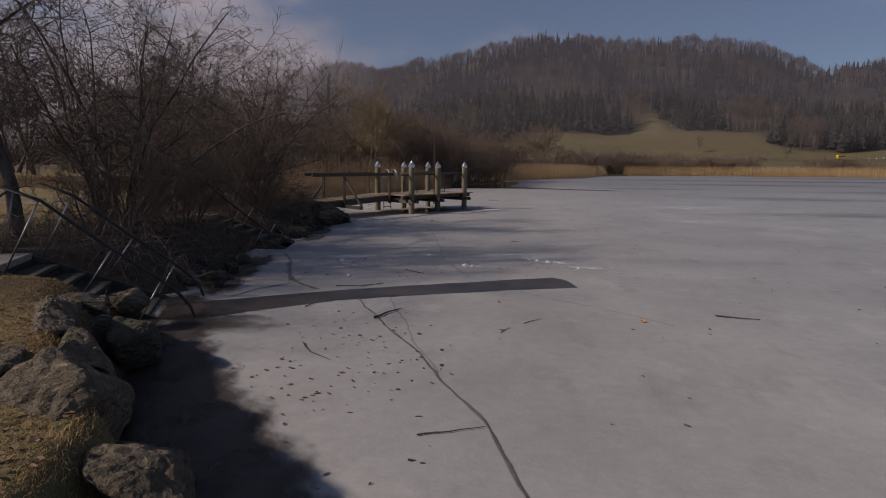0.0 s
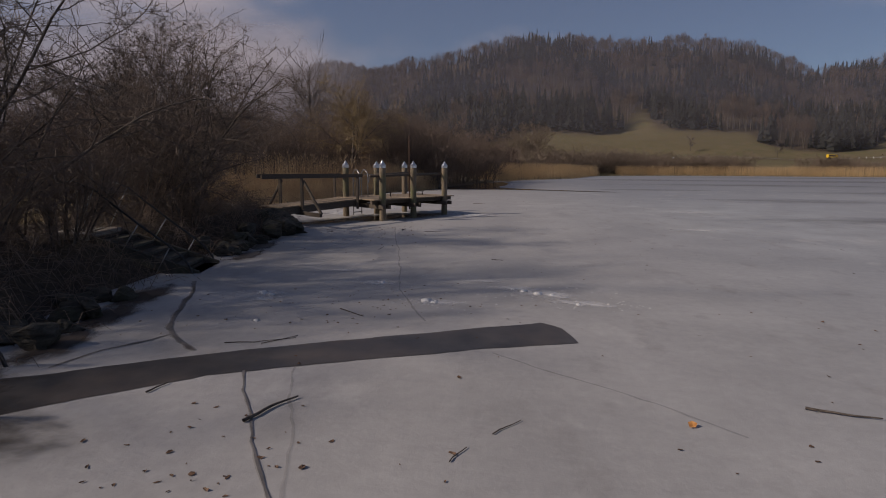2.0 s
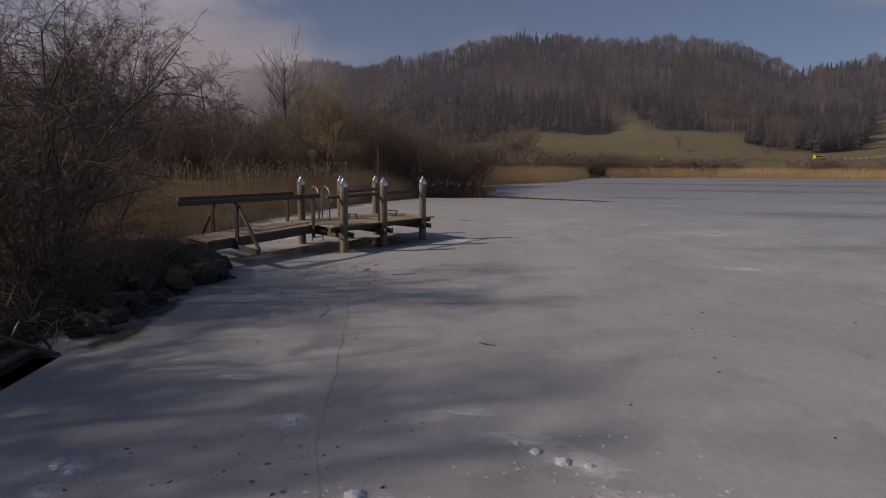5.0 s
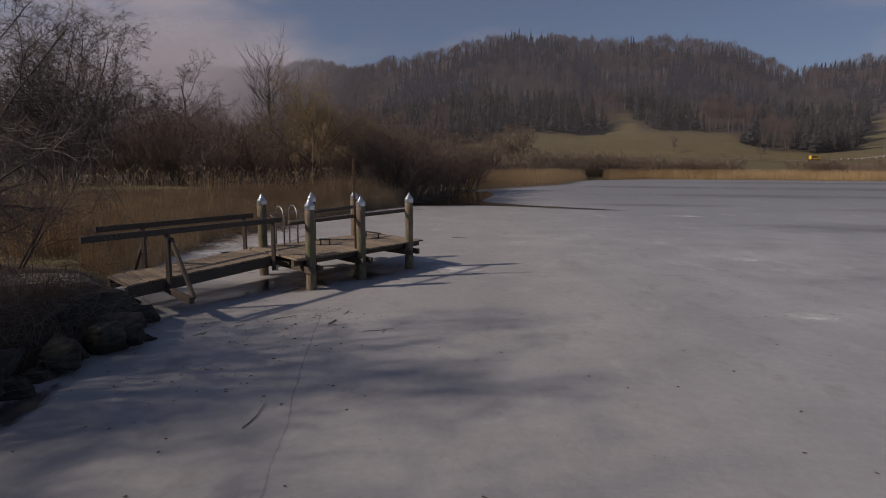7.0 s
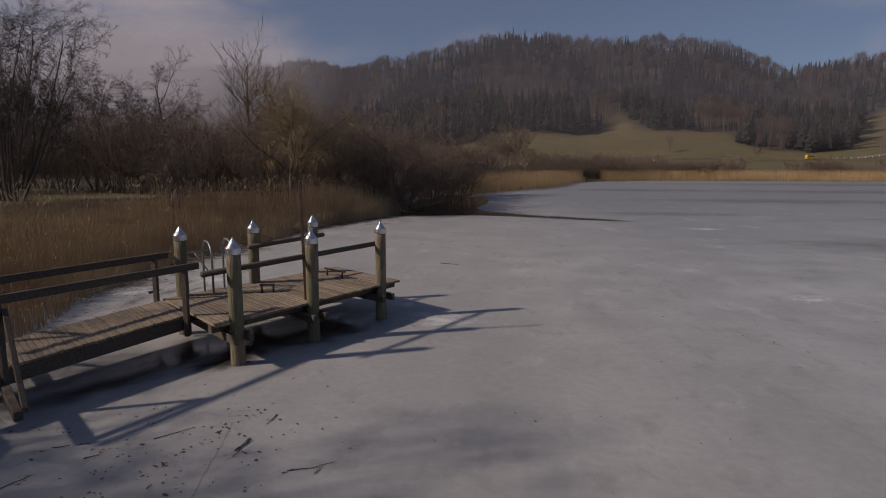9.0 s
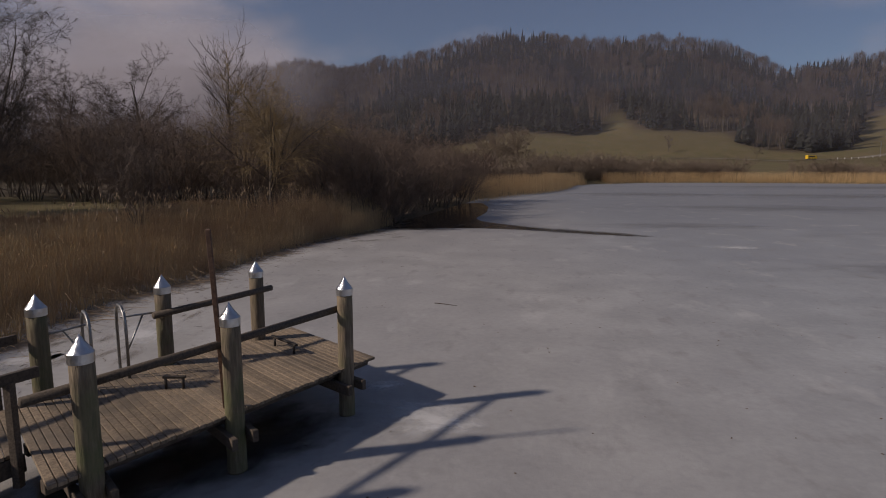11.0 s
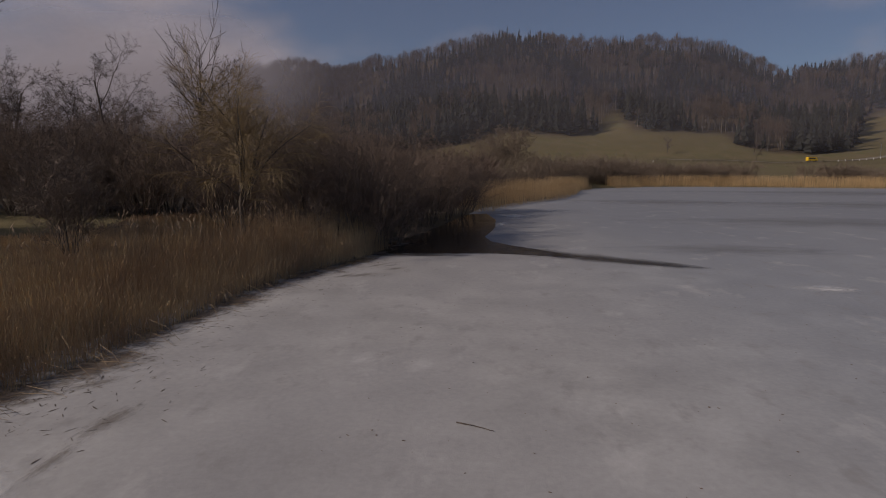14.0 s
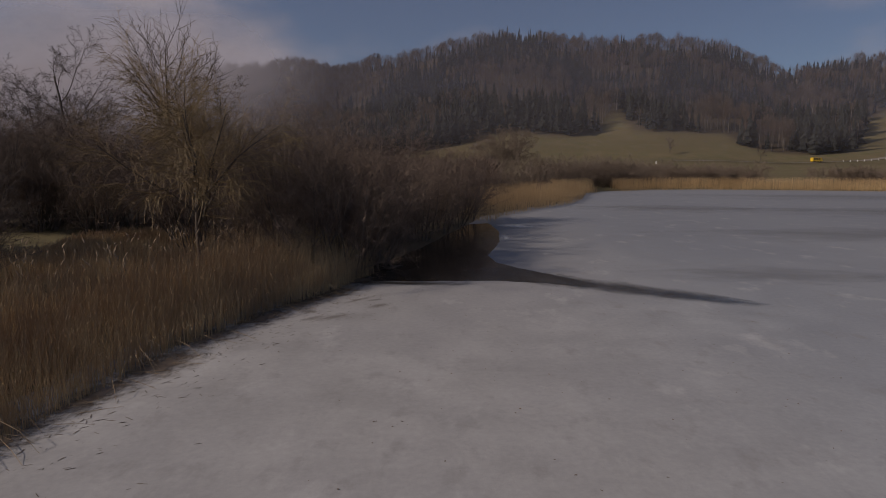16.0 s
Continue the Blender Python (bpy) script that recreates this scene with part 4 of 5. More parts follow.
    q = r.uniform(0.6, 1.0, (n, k))
    tip = np.stack([bx[:, None] + R[:, None] * q * np.sin(ph) * np.cos(th), by[:, None] + R[:, None] * q * np.sin(ph) * np.sin(th), bz[:, None] + H[:, None] * (0.62 + 0.38 * q * np.cos(ph))], -1)
    axis = np.stack([np.repeat(bx[:, None], k, 1), np.repeat(by[:, None], k, 1), bz[:, None] + H[:, None] * r.uniform(0.3, 0.7, (n, k))], -1)
    root = axis + (tip - axis) * r.uniform(0.3, 0.75, (n, k))[..., None]
    wid = r.uniform(0.07, 0.17, (n, k))
    sx = np.stack([wid * np.sin(th), -wid * np.cos(th), r.normal(0, 0.05, (n, k))], -1)
    mid = (root + tip) / 2 + np.array([0, 0, 0.4])
    B = np.stack([root, mid - sx, tip, mid + sx], 2).reshape(-1, 3)
    q = np.arange(n * k)[:, None] * 4 + np.array([[0, 1, 2, 3]])
    w = r.uniform(0.14, 0.36, n)
    stem = np.stack([np.stack([bx + w * math.cos(c), by + w * math.sin(c), bz], -1) for c in (0, 2.1, 4.2)] + [np.stack([bx, by, bz + H * 0.9], -1)], 1).reshape(-1, 3)
    j = np.arange(n)[:, None] * 4 + len(B)
    S = [(j + np.array([[c, (c + 1) % 3, 3]])) for c in range(3)]
    faces = q.tolist() + np.concatenate(S).tolist()
    ob = new("far_broadleaves", mesh_of("far_broadleaves", np.concatenate([B, stem]), faces, [M["broad"], M["pale_trunk"]]))
    ob.data.polygons.foreach_set("material_index", [0] * len(q) + [1] * (3 * n))
    tagged(ob, "bare brown beech wood on the distant hillside", "woods", kind="stuff")


far_woods()


def valley_wood():
    """A belt of bare trees and brush between the lawn and the hills."""
    r = np.random.RandomState(31)
    x, y = r.uniform(-110, 6, 1500), r.uniform(92, 150, 1500)
    d = shore_distance(x, y)
    k = (d > 9) & (y > 96 + 0.1 * np.abs(x + 30))
    x, y = x[k], y[k]
    z = height(x, y)
    n, k = len(x), 70
    H = r.uniform(2.5, 6.0, n)
    t = r.uniform(0.02, 0.8, (n, k))
    root = np.stack([x[:, None] + r.normal(0, 0.3, (n, k)), y[:, None] + r.normal(0, 0.3, (n, k)), z[:, None] + H[:, None] * t], -1)
    a = r.uniform(0, 2 * math.pi, (n, k))
    o = r.uniform(0.4, 2.4, (n, k))
    tip = root + np.stack([o * np.cos(a), o * np.sin(a), H[:, None] * r.uniform(0.1, 0.3, (n, k))], -1)
    w = r.uniform(0.02, 0.06, (n, k))
    s = np.stack([w * np.sin(a), -w * np.cos(a), 0 * w], -1)
    mid = root * 0.45 + tip * 0.55 + np.stack([0.1 * o * np.cos(a), 0.1 * o * np.sin(a), 0 * o], -1)
    V = np.stack([root, mid - s, tip, mid + s], 2).reshape(-1, 3)
    F = np.arange(n * k)[:, None] * 4 + np.array([[0, 1, 2, 3]])
    tagged(new("valley_wood", mesh_of("valley_wood", V, F, M["broad"])), "belt of dense bare brown brushwood behind the lawn", "woods", kind="stuff")


valley_wood()


# ---- reeds ----
def reeds(name, x, y, hmin, hmax, width, seed, label, plume=True, lean=0.12, mat="reed"):
    r = np.random.RandomState(seed)
    n = len(x)
    z = np.maximum(height(x, y), -0.05)
    H = r.uniform(hmin, hmax, n)
    H *= (0.6 + 0.4 * smoothstep(-0.3, 1.3, shore_distance(x, y))) * np.where((y < 62) & (not plume), 0.55 + 0.45 * smoothstep(46, 56, y), 1.0)
    a, b = r.uniform(0, 2 * math.pi, n), np.abs(r.normal(0, lean, n))
    dx, dy = np.cos(a) * b, np.sin(a) * b
    P = np.stack([np.stack([x, y, z], -1), np.stack([x + dx * H * 0.35, y + dy * H * 0.35, z + H * 0.5], -1), np.stack([x + dx * H, y + dy * H, z + H], -1)], 1)
    k = 3
    W = np.array([1, 0.85, 0.4]) * width
    an = np.arange(k) * 2 * math.pi / k
    ring = P[:, :, None, :] + (W[None, :, None] * np.ones((n, 1, k)))[..., None] * np.stack([np.cos(an), np.sin(an), np.zeros(k)], -1)[None, None]
    V = ring.reshape(-1, 3)
    i = np.arange(n)[:, None, None] * 9 + np.arange(2)[None, :, None] * 3
    c = np.arange(3)[None, None, :]
    F = [np.stack([i + c, i + (c + 1) % 3, i + 3 + (c + 1) % 3, i + 3 + c], -1).reshape(-1, 4).tolist()]
    base = len(V)
    # leaf blades: bent slips off the stem
    m = 3
    f = r.uniform(0.25, 0.85, (n, m))
    la = r.uniform(0, 2 * math.pi, (n, m))
    ll = r.uniform(0.25, 0.55, (n, m)) * H[:, None] / 2.3
    q0 = np.stack([x[:, None] + dx[:, None] * H[:, None] * f * f, y[:, None] + dy[:, None] * H[:, None] * f * f, z[:, None] + H[:, None] * f], -1)
    o = np.stack([np.cos(la), np.sin(la), np.zeros_like(la)], -1)
    s = np.stack([-np.sin(la), np.cos(la), np.zeros_like(la)], -1) * width * 0.7
    upv = np.array([0, 0, 1.0])
    q1 = q0 + o * (ll * 0.16)[..., None] + upv * (ll * 0.6)[..., None]
    q2 = q0 + o * ll[..., None] * 0.38 + upv * (ll * r.uniform(0.3, 1.0, (n, m)))[..., None]
    L = np.stack([q0, q1 - s, q2, q1 + s], 2).reshape(-1, 3)
    F.append((base + np.arange(n * m)[:, None] * 4 + np.array([[0, 1, 2, 3]])).tolist())
    base += len(L)
    mats = [M[mat]]
    verts = [V, L]
    ob = new(name, mesh_of(name, np.concatenate(verts), sum(F, []), mats))
    tagged(ob, label, "reeds", kind="stuff")
    if plume:
        sel = r.uniform(0, 1, n) < 0.2
        t, hd = P[sel, 2], H[sel]
        nn = len(t)
        pa = r.uniform(0, 2 * math.pi, nn)
        d = np.stack([np.cos(pa) * 0.5, np.sin(pa) * 0.5, np.ones(nn) * 0.8], -1)
        l = r.uniform(0.16, 0.3, nn)[:, None]
        sd = np.stack([-np.sin(pa), np.cos(pa), np.zeros(nn)], -1)
        ot = np.stack([np.cos(pa), np.sin(pa), np.zeros(nn)], -1)
        mid = t + d * l * 0.45
        wv = r.uniform(0.014, 0.03, nn)[:, None]
        Q = np.stack([t, mid + sd * wv, mid + ot * wv, mid - sd * wv, mid - ot * wv, t + d * l], 1).reshape(-1, 3)
        j = np.arange(nn)[:, None] * 6
        T = np.concatenate([j + np.array([[0, c1, c2]]) for c1, c2 in ((1, 2), (2, 3), (3, 4), (4, 1))] + [j + np.array([[5, c2, c1]]) for c1, c2 in ((1, 2), (2, 3), (3, 4), (4, 1))])
        ob = new(name + "_plumes", mesh_of("plumes", Q, T, M["plume"]))
        tagged(ob, "pale feathery seed heads of dry reeds", "reeds", kind="stuff")


def scatter(n, box, test, seed):
    r = np.random.RandomState(seed)
    x, y = r.uniform(box[0], box[1], n), r.uniform(box[2], box[3], n)
    k = test(x, y, shore_distance(x, y))
    return x[k], y[k]


x, y = scatter(90000, (-16, 0, 31, 61), lambda x, y, d: (d > -0.4) & (d < 1.0 + 1.7 * smoothstep(30, 37, y)), 1)
reeds("reed_bed", x, y, 0.9, 2.0, 0.0055, 2, "tall dry golden reeds along the frozen shore", False, 0.17)
x, y = scatter(15000, (-18, 0, 32, 62), lambda x, y, d: (d > 2.3 - 0.8 * smoothstep(48, 54, y)) & (d < 4.6), 11)
reeds("tall_reeds", x, y, 1.5, 2.35, 0.005, 12, "taller dry reeds with seed heads at the bed's back", True, 0.06)
x, y = scatter(130000, (-16, 95, 66, 176), lambda x, y, d: (d > -0.8) & (d < 1.5 + 5.5 * smoothstep(84, 96, y)) & (y > 86) & ((x < 24) | (x > 30)), 3)
reeds("far_reed_bed", x, y, 1.7, 2.5, 0.014, 4, "distant band of pale golden reeds on the far shore", False, 0.1, "bleached_reed")
x, y = scatter(14000, (95, 200, 110, 180), lambda x, y, d: (d > -0.8) & (d < 6), 13)
reeds("far_reed_bed", x, y, 1.8, 2.7, 0.03, 5, "distant band of pale golden reeds on the far shore", False, 0.1, "bleached_reed")
x, y = scatter(150000, (-34, -4, 33, 70), lambda x, y, d: (d > 2.2) & (d < 15 + 6 * smoothstep(48, 40, y) + 1.5 * np.sin(y * 0.4)), 14)
reeds("reed_stubble", x, y, 0.14, 0.4, 0.009, 15, "low golden reed stubble behind the reed bed", False, 0.3)
# broken stalks lying over the ice at the reeds' foot
rf = random.Random(41)
fallen = []
while len(fallen) < 300:
    k = rf.randrange(13, 18)
    a, b = Vector(SHORE[k]), Vector(SHORE[k + 1])
    p = a.lerp(b, rf.random())
    nrm = Vector(((b - a).y, -(b - a).x)).normalized()
    q = p + nrm * rf.uniform(-0.5, 0.9)
    d = (nrm + Vector((rf.gauss(0, 0.7), rf.gauss(0, 0.7)))).normalized() * rf.uniform(0.3, 1.1)
    z0 = rf.uniform(0.02, 0.5) if rf.random() < 0.5 else 0.015
    fallen.append(([Vector((q.x, q.y, z0)), Vector((q.x + d.x * 0.55, q.y + d.y * 0.55, z0 * 0.7 + 0.01)), Vector((q.x + d.x, q.y + d.y, 0.012))], [0.006, 0.005, 0.003]))
v, f = tubes(fallen, 3)
tagged(new("fallen_reeds", mesh_of("fallen_reeds", v, f, M["fallen_reed"])), "broken dry reed stalks fallen onto the ice", "reeds", kind="stuff")
# shrubs behind the far reeds
afar = []
for i, (x, y, hgt) in enumerate([(8, 150, 3.4), (31, 168, 4.0), (60, 176, 2.8)]):
    afar.append(tree("shore_shrub", (x, y, h1(x, y)), 90 + i, AFAR, "bare brown shrub behind the far reeds", "shrub", (M["afar_twig"], M["afar_twig"]), 14, hgt, 0.75, 0.05, "far shore shrubs", 0.8))
rs = random.Random(9)
for i in range(104):
    x = [rs.uniform(2, 34), rs.uniform(22, 42), rs.uniform(43, 67), rs.uniform(84, 125)][i % 4]
    yy = {0: rs.uniform(122, 175), 1: rs.uniform(160, 176), 2: rs.uniform(172, 184), 3: rs.uniform(168, 186)}[i % 4]
    if float(shore_distance(np.array([x]), np.array([yy]))[0]) < 6:
        continue
    copy_thing(afar[i % 3], pose(x, yy, h1(x, yy) - 0.1, 0, 0, rs.uniform(0, 360)) @ Matrix.Diagonal((1.35, 1.35, rs.uniform(1.1, 1.7) if i % 4 < 2 else rs.uniform(0.85, 1.4), 1)))
big = tree("shore_tree", (9.6, 174, h1(9.6, 174)), 97, dict(OAK, slip=0.03, min=0.03, n=[12, 8, 7, 6]), "bare grey-brown tree behind the far reeds", "tree", (M["afar_twig"], M["afar_twig"]), 3, 12.0, 0.3, 0.2, "far trees", 0.5)
for x, y in ((7.5, 182),):
    copy_thing(big, pose(x, y, h1(x, y), 0, 0, x * 40))
small = tree("meadow_tree", (118, 395, h1(118, 395)), 98, dict(OAK, slip=0.09, min=0.06, n=[8, 6, 5, 5]), "small bare tree standing in the meadow", "tree", DARK, 1, 7.5, 0.1, 0.2, "far trees")
copy_thing(small, pose(160, 372, h1(160, 372), 0, 0, 100))


# ---- road, van and markers on the far slope ----
def road_point(s):
    a = 0.31 + 0.36 * s
    y = float(np.interp(s, [0, 0.3, 0.6, 0.75, 1], [352, 356, 366, 378, 400]))
    return 2.8 + a * (y - 21.7), y


V, F = [], []
for i in range(61):
    x0, y0 = road_point(i / 60)
    for o in (-2.2, 2.2):
        V.append((x0, y0 + o, h1(x0, y0 + o) + 0.25))
    if i:
        F.append((2 * i - 2, 2 * i - 1, 2 * i + 1, 2 * i))
tagged(new("road", mesh_of("road", V, F, M["path"])), "narrow pale country road across the meadow", "road", kind="structure")


def yellow_van(x, y, rz):
    t = thing("van", (x, y, h1(x, y) + 0.27), "small bright yellow minibus on the country road", "van", "", rz)
    prof = [(-2.9, 0.45), (2.8, 0.45), (2.95, 1.0), (2.75, 1.35), (2.15, 2.35), (-2.7, 2.45), (-2.95, 2.2)]
    bm = bmesh.new()
    L = [bm.verts.new((p, -1.0, q)) for p, q in prof]
    R = [bm.verts.new((p, 1.0, q)) for p, q in prof]
    bm.faces.new(L); bm.faces.new(R[::-1])
    for i in range(len(prof)):
        k = (i + 1) % len(prof)
        bm.faces.new((L[i], R[i], R[k], L[k]))
    bmesh.ops.bevel(bm, geom=bm.edges[:], offset=0.08, segments=2, affect="EDGES")
    bmesh.ops.recalc_face_normals(bm, faces=bm.faces[:])
    part("body", bm, M["yellow"], t)
    for yy in (-1.01, 1.01):
        for a, b in ((-2.5, -1.2), (-1.1, 0.2), (0.3, 1.5)):
            part("window", hexa([(a, yy - 0.01, 1.4), (b, yy - 0.01, 1.4), (b, yy + 0.01, 1.4), (a, yy + 0.01, 1.4)], [(a, yy - 0.01, 2.1), (b, yy - 0.01, 2.1), (b, yy + 0.01, 2.1), (a, yy + 0.01, 2.1)]), M["dark_glass"], t)
        for a in (-1.8, 1.8):
            bm = bmesh.new()
            bmesh.ops.create_cone(bm, cap_ends=True, segments=16, radius1=0.38, radius2=0.38, depth=0.25, matrix=Matrix.Translation((a, yy * 0.9, 0.38)) @ Matrix.Rotation(radians(90), 4, "X"))
            part("wheel", bm, M["tyre"], t)


x0, y0 = road_point(0.62)
yellow_van(x0, y0, 12)


def marker(x, y, hgt, wid, label, name="marker_post", group="road markers"):
    ob = part(name, timber((x, y, h1(x, y)), (x, y, h1(x, y) + hgt), wid, wid, wid * 0.15), M["white_paint"], None)
    tagged(ob, label, "post", group)


for k in range(9):
    x0, y0 = road_point(0.72 + 0.03 * k)
    marker(x0, y0 - 3.2, 1.0, 0.2, "short white roadside marker post")
marker(87, 318, 1.3, 0.45, "small white post standing in the meadow", "meadow_post", "")
x0, y0 = road_point(0.93)
lampost = thing("lamp_post", (x0, y0 + 3, h1(x0, y0 + 3)), "tall thin grey lamp post beside the road", "lamp post")
part("pole", pipe([(0, 0, -0.2), (0, 0, 7.5)], 0.13, 8), M["steel"], lampost)
part("lamp_head", timber((-0.9, 0, 7.45), (0.5, 0, 7.55), 0.3, 0.2, 0.03), M["steel"], lampost)


# ---- jetty ----
def p3(p, z):
    return Vector((p[0], p[1], z))


F1, F2, F3 = Vector((-1.0, 30.5)), Vector((-0.16, 31.83)), Vector((0.78, 33.5))
B1, B2, B3 = Vector((-2.69, 32.12)), Vector((-1.84, 33.45)), Vector((-0.97, 34.75))
AX = (F3 - F1).normalized()
OUT = (F2 - B2).normalized()
DECK = 0.72
jetty = thing("jetty", (0, 0, 0), "weathered wooden bathing jetty on round posts with zinc caps", "jetty")


def post(p, seed):
    r = random.Random(seed)
    V, F, k = [], [], 16
    zs = [-0.7, 0.0, 0.4, 0.8, 1.2, 1.6, 1.82]
    for j, z in enumerate(zs):
        for i in range(k):
            a = 2 * math.pi * i / k
            rad = 0.109 + 0.004 * math.sin(3 * a + seed) + r.uniform(-0.002, 0.002) + (0.004 if z < 0.3 else 0)
            V.append((p.x + rad * math.cos(a), p.y + rad * math.sin(a), z))
    for j in range(len(zs) - 1):
        for i in range(k):
            F.append((j * k + i, j * k + (i + 1) % k, (j + 1) * k + (i + 1) % k, (j + 1) * k + i))
    F.append(tuple(range((len(zs) - 1) * k, len(zs) * k)))
    shaft = part("post", mesh_of("post", V, F, M["post"], True), None, jetty, "round greenish weathered post")
    # sheet-metal cap: a collar and a slightly dented cone
    k = 20
    V, F = [], []
    dent = [r.uniform(-0.008, 0.004) for _ in range(k)]
    dent = [(dent[i] + dent[i - 1] + dent[(i + 1) % k]) / 2 for i in range(k)]
    for z, rad, soft in ((1.765, 0.116, 0), (1.86, 0.118, 0), (1.86, 0.118, 0), (1.905, 0.086, 0.7), (1.95, 0.055, 1), (2.0, 0.024, 0.7)):
        for i in range(k):
            a = 2 * math.pi * i / k
            q = rad + dent[i] * soft
            V.append((p.x + q * math.cos(a), p.y + q * math.sin(a), z))
    V.append((p.x + r.uniform(-0.006, 0.006), p.y + r.uniform(-0.006, 0.006), 2.04))
    for j in (0, 2, 3, 4):
        for i in range(k):
            F.append((j * k + i, j * k + (i + 1) % k, (j + 1) * k + (i + 1) % k, (j + 1) * k + i))
    for i in range(k):
        F.append((5 * k + i, 5 * k + (i + 1) % k, 6 * k))
    part("cap", mesh_of("cap", V, F, M["zinc"], True), None, shaft, "dented shiny zinc cap")


for i, p in enumerate((F1, F2, F3, B1, B2, B3)):
    post(p, i)


def planks(a0, a1, b0, b1, za, zb, n, seed):
    """Boards across the strip between the line a0-a1 and the line b0-b1."""
    r = random.Random(seed)
    for i in range(n):
        t0, t1 = (i + 0.05) / n, (i + 0.95) / n
        c = [a0.lerp(a1, t0), a0.lerp(a1, t1), b0.lerp(b1, t1), b0.lerp(b1, t0)]
        d = (c[2] - c[1]).normalized()
        e0, e1 = r.uniform(-0.007, 0.007), r.uniform(-0.007, 0.007)
        c = [c[0] - d * e0, c[1] - d * e0, c[2] + d * e1, c[3] + d * e1]
        z = za + (zb - za) * (t0 + t1) / 2 + r.uniform(-0.004, 0.004)
        part("plank", hexa([p3(q, z - 0.04) for q in c], [p3(q, z + r.uniform(-0.003, 0.003)) for q in c], 0.004), M["wood"], jetty)


A0, A1, C0, C1 = Vector((-1.17, 30.15)), Vector((1.12, 33.95)), Vector((-2.96, 31.87)), Vector((-0.65, 35.5))
planks(A0, A1, C0, C1, DECK, DECK, 50, 1)
G0, G1, K0, K1 = Vector((-3.42, 27.65)), Vector((-1.93, 30.82)), Vector((-4.37, 28.53)), Vector((-2.92, 31.78))
planks(G0, G1, K0, K1, 0.61, 0.71, 43, 2)
# stringers and crossbeams
for f in (0.1, 0.5, 0.9):
    part("stringer", timber(p3(A0.lerp(C0, f), 0.61), p3(A1.lerp(C1, f), 0.61), 0.1, 0.13), M["beam"], jetty)
for f in (0.04, 0.96):
    part("stringer", timber(p3(G0.lerp(K0, f), 0.47), p3(G1.lerp(K1, f), 0.57), 0.11, 0.19), M["beam"], jetty)
for f, b in ((F1, B1), (F2, B2), (F3, B3)):
    for s in (-0.14, 0.14):
        part("crossbeam", timber(p3(f + OUT * 0.28 + AX * s, 0.47), p3(b - OUT * 0.25 + AX * s, 0.47), 0.07, 0.14), M["beam"], jetty)
# rails of the platform
part("rail", pipe([p3(F1 - AX * 0.5 - OUT * 0.13, 1.5), p3(F2 - OUT * 0.14, 1.53), p3(F3 - OUT * 0.12, 1.55)], 0.048, 10), M["beam"], jetty, "round dark wooden rail", True)
part("rail", pipe([p3(B2 + OUT * 0.14 - AX * 0.2, 1.5), p3(B3 + OUT * 0.14 + AX * 0.22, 1.57)], 0.048, 10), M["beam"], jetty, "round dark wooden rail", True)
# rails of the gangway
for a, b, o in ((G0, G1, 1), (K0, K1, -1)):
    side = OUT * 0.07 * o
    d = (b - a).normalized()
    part("handrail", timber(p3(a + side - d * (0.75 if o > 0 else 0.15), 1.5), p3(b + side + d * 0.2, 1.5), 0.06, 0.11), M["beam"], jetty, "weathered square handrail")
    for f in (0.23, 0.98):
        q = a.lerp(b, f) + side * 1.1
        part("rail_post", timber(p3(q, 0.38), p3(q, 1.47), 0.08, 0.08), M["beam"], jetty)
        if f < 0.5:
            part("outrigger", timber(p3(q - OUT * 0.6 * o, 0.4), p3(q + OUT * 1.15 * o, 0.4), 0.09, 0.11), M["beam"], jetty)
            part("brace", timber(p3(q + d * 0.08, 1.36), p3(q + OUT * 1.08 * o + d * 0.08, 0.42), 0.06, 0.08), M["beam"], jetty)
# tall pole
part("pole", timber((-0.33, 32.02, 0.3), (-0.28, 31.67, 2.88), 0.05, 0.05, 0.004), M["rusty"], jetty, "thin rusty upright pole")
# swimming ladder
L0, L1 = Vector((-2.44, 32.62)), Vector((-2.22, 33.02))
ladder = part("ladder", pipe([p3(L0 + OUT * 0.25, 0.72), p3(L0 + OUT * 0.25, 1.45), p3(L0 + OUT * 0.2, 1.6), p3(L0 + OUT * 0.08, 1.68), p3(L0 - OUT * 0.08, 1.68), p3(L0 - OUT * 0.18, 1.58), p3(L0 - OUT * 0.2, 1.4), p3(L0 - OUT * 0.2, -0.3)], 0.021), M["steel"], jetty, "galvanised swimming ladder", True)
part("stile", pipe([p3(L1 + OUT * 0.25, 0.72), p3(L1 + OUT * 0.25, 1.45), p3(L1 + OUT * 0.2, 1.6), p3(L1 + OUT * 0.08, 1.68), p3(L1 - OUT * 0.08, 1.68), p3(L1 - OUT * 0.18, 1.58), p3(L1 - OUT * 0.2, 1.4), p3(L1 - OUT * 0.2, -0.3)], 0.021), M["steel"], ladder, "", True)
for z in (0.1, 0.37):
    part("rung", pipe([p3(L0 - OUT * 0.2, z), p3(L1 - OUT * 0.2, z)], 0.018), M["steel"], ladder, "", True)
for q, e in ((L1, B2), (L0, B1)):
    part("stay", pipe([p3(q + OUT * 0.02, 1.52), p3(e - OUT * 0.0, 1.5)], 0.014), M["steel"], ladder, "", True)
    part("stay", pipe([p3(q + OUT * 0.2, 1.05), p3(q.lerp(e, 0.5), 1.5)], 0.012), M["steel"], ladder, "", True)
# mooring bars on the deck
for a, b in ((Vector((-1.34, 32.5)), Vector((-1.12, 32.52))), (Vector((-0.56, 34.36)), Vector((-0.14, 34.0)))):
    bar = part("mooring_bar", pipe([p3(a, 0.715), p3(a, 0.87)], 0.018), M["dark_iron"], jetty, "low dark iron mooring bar", True)
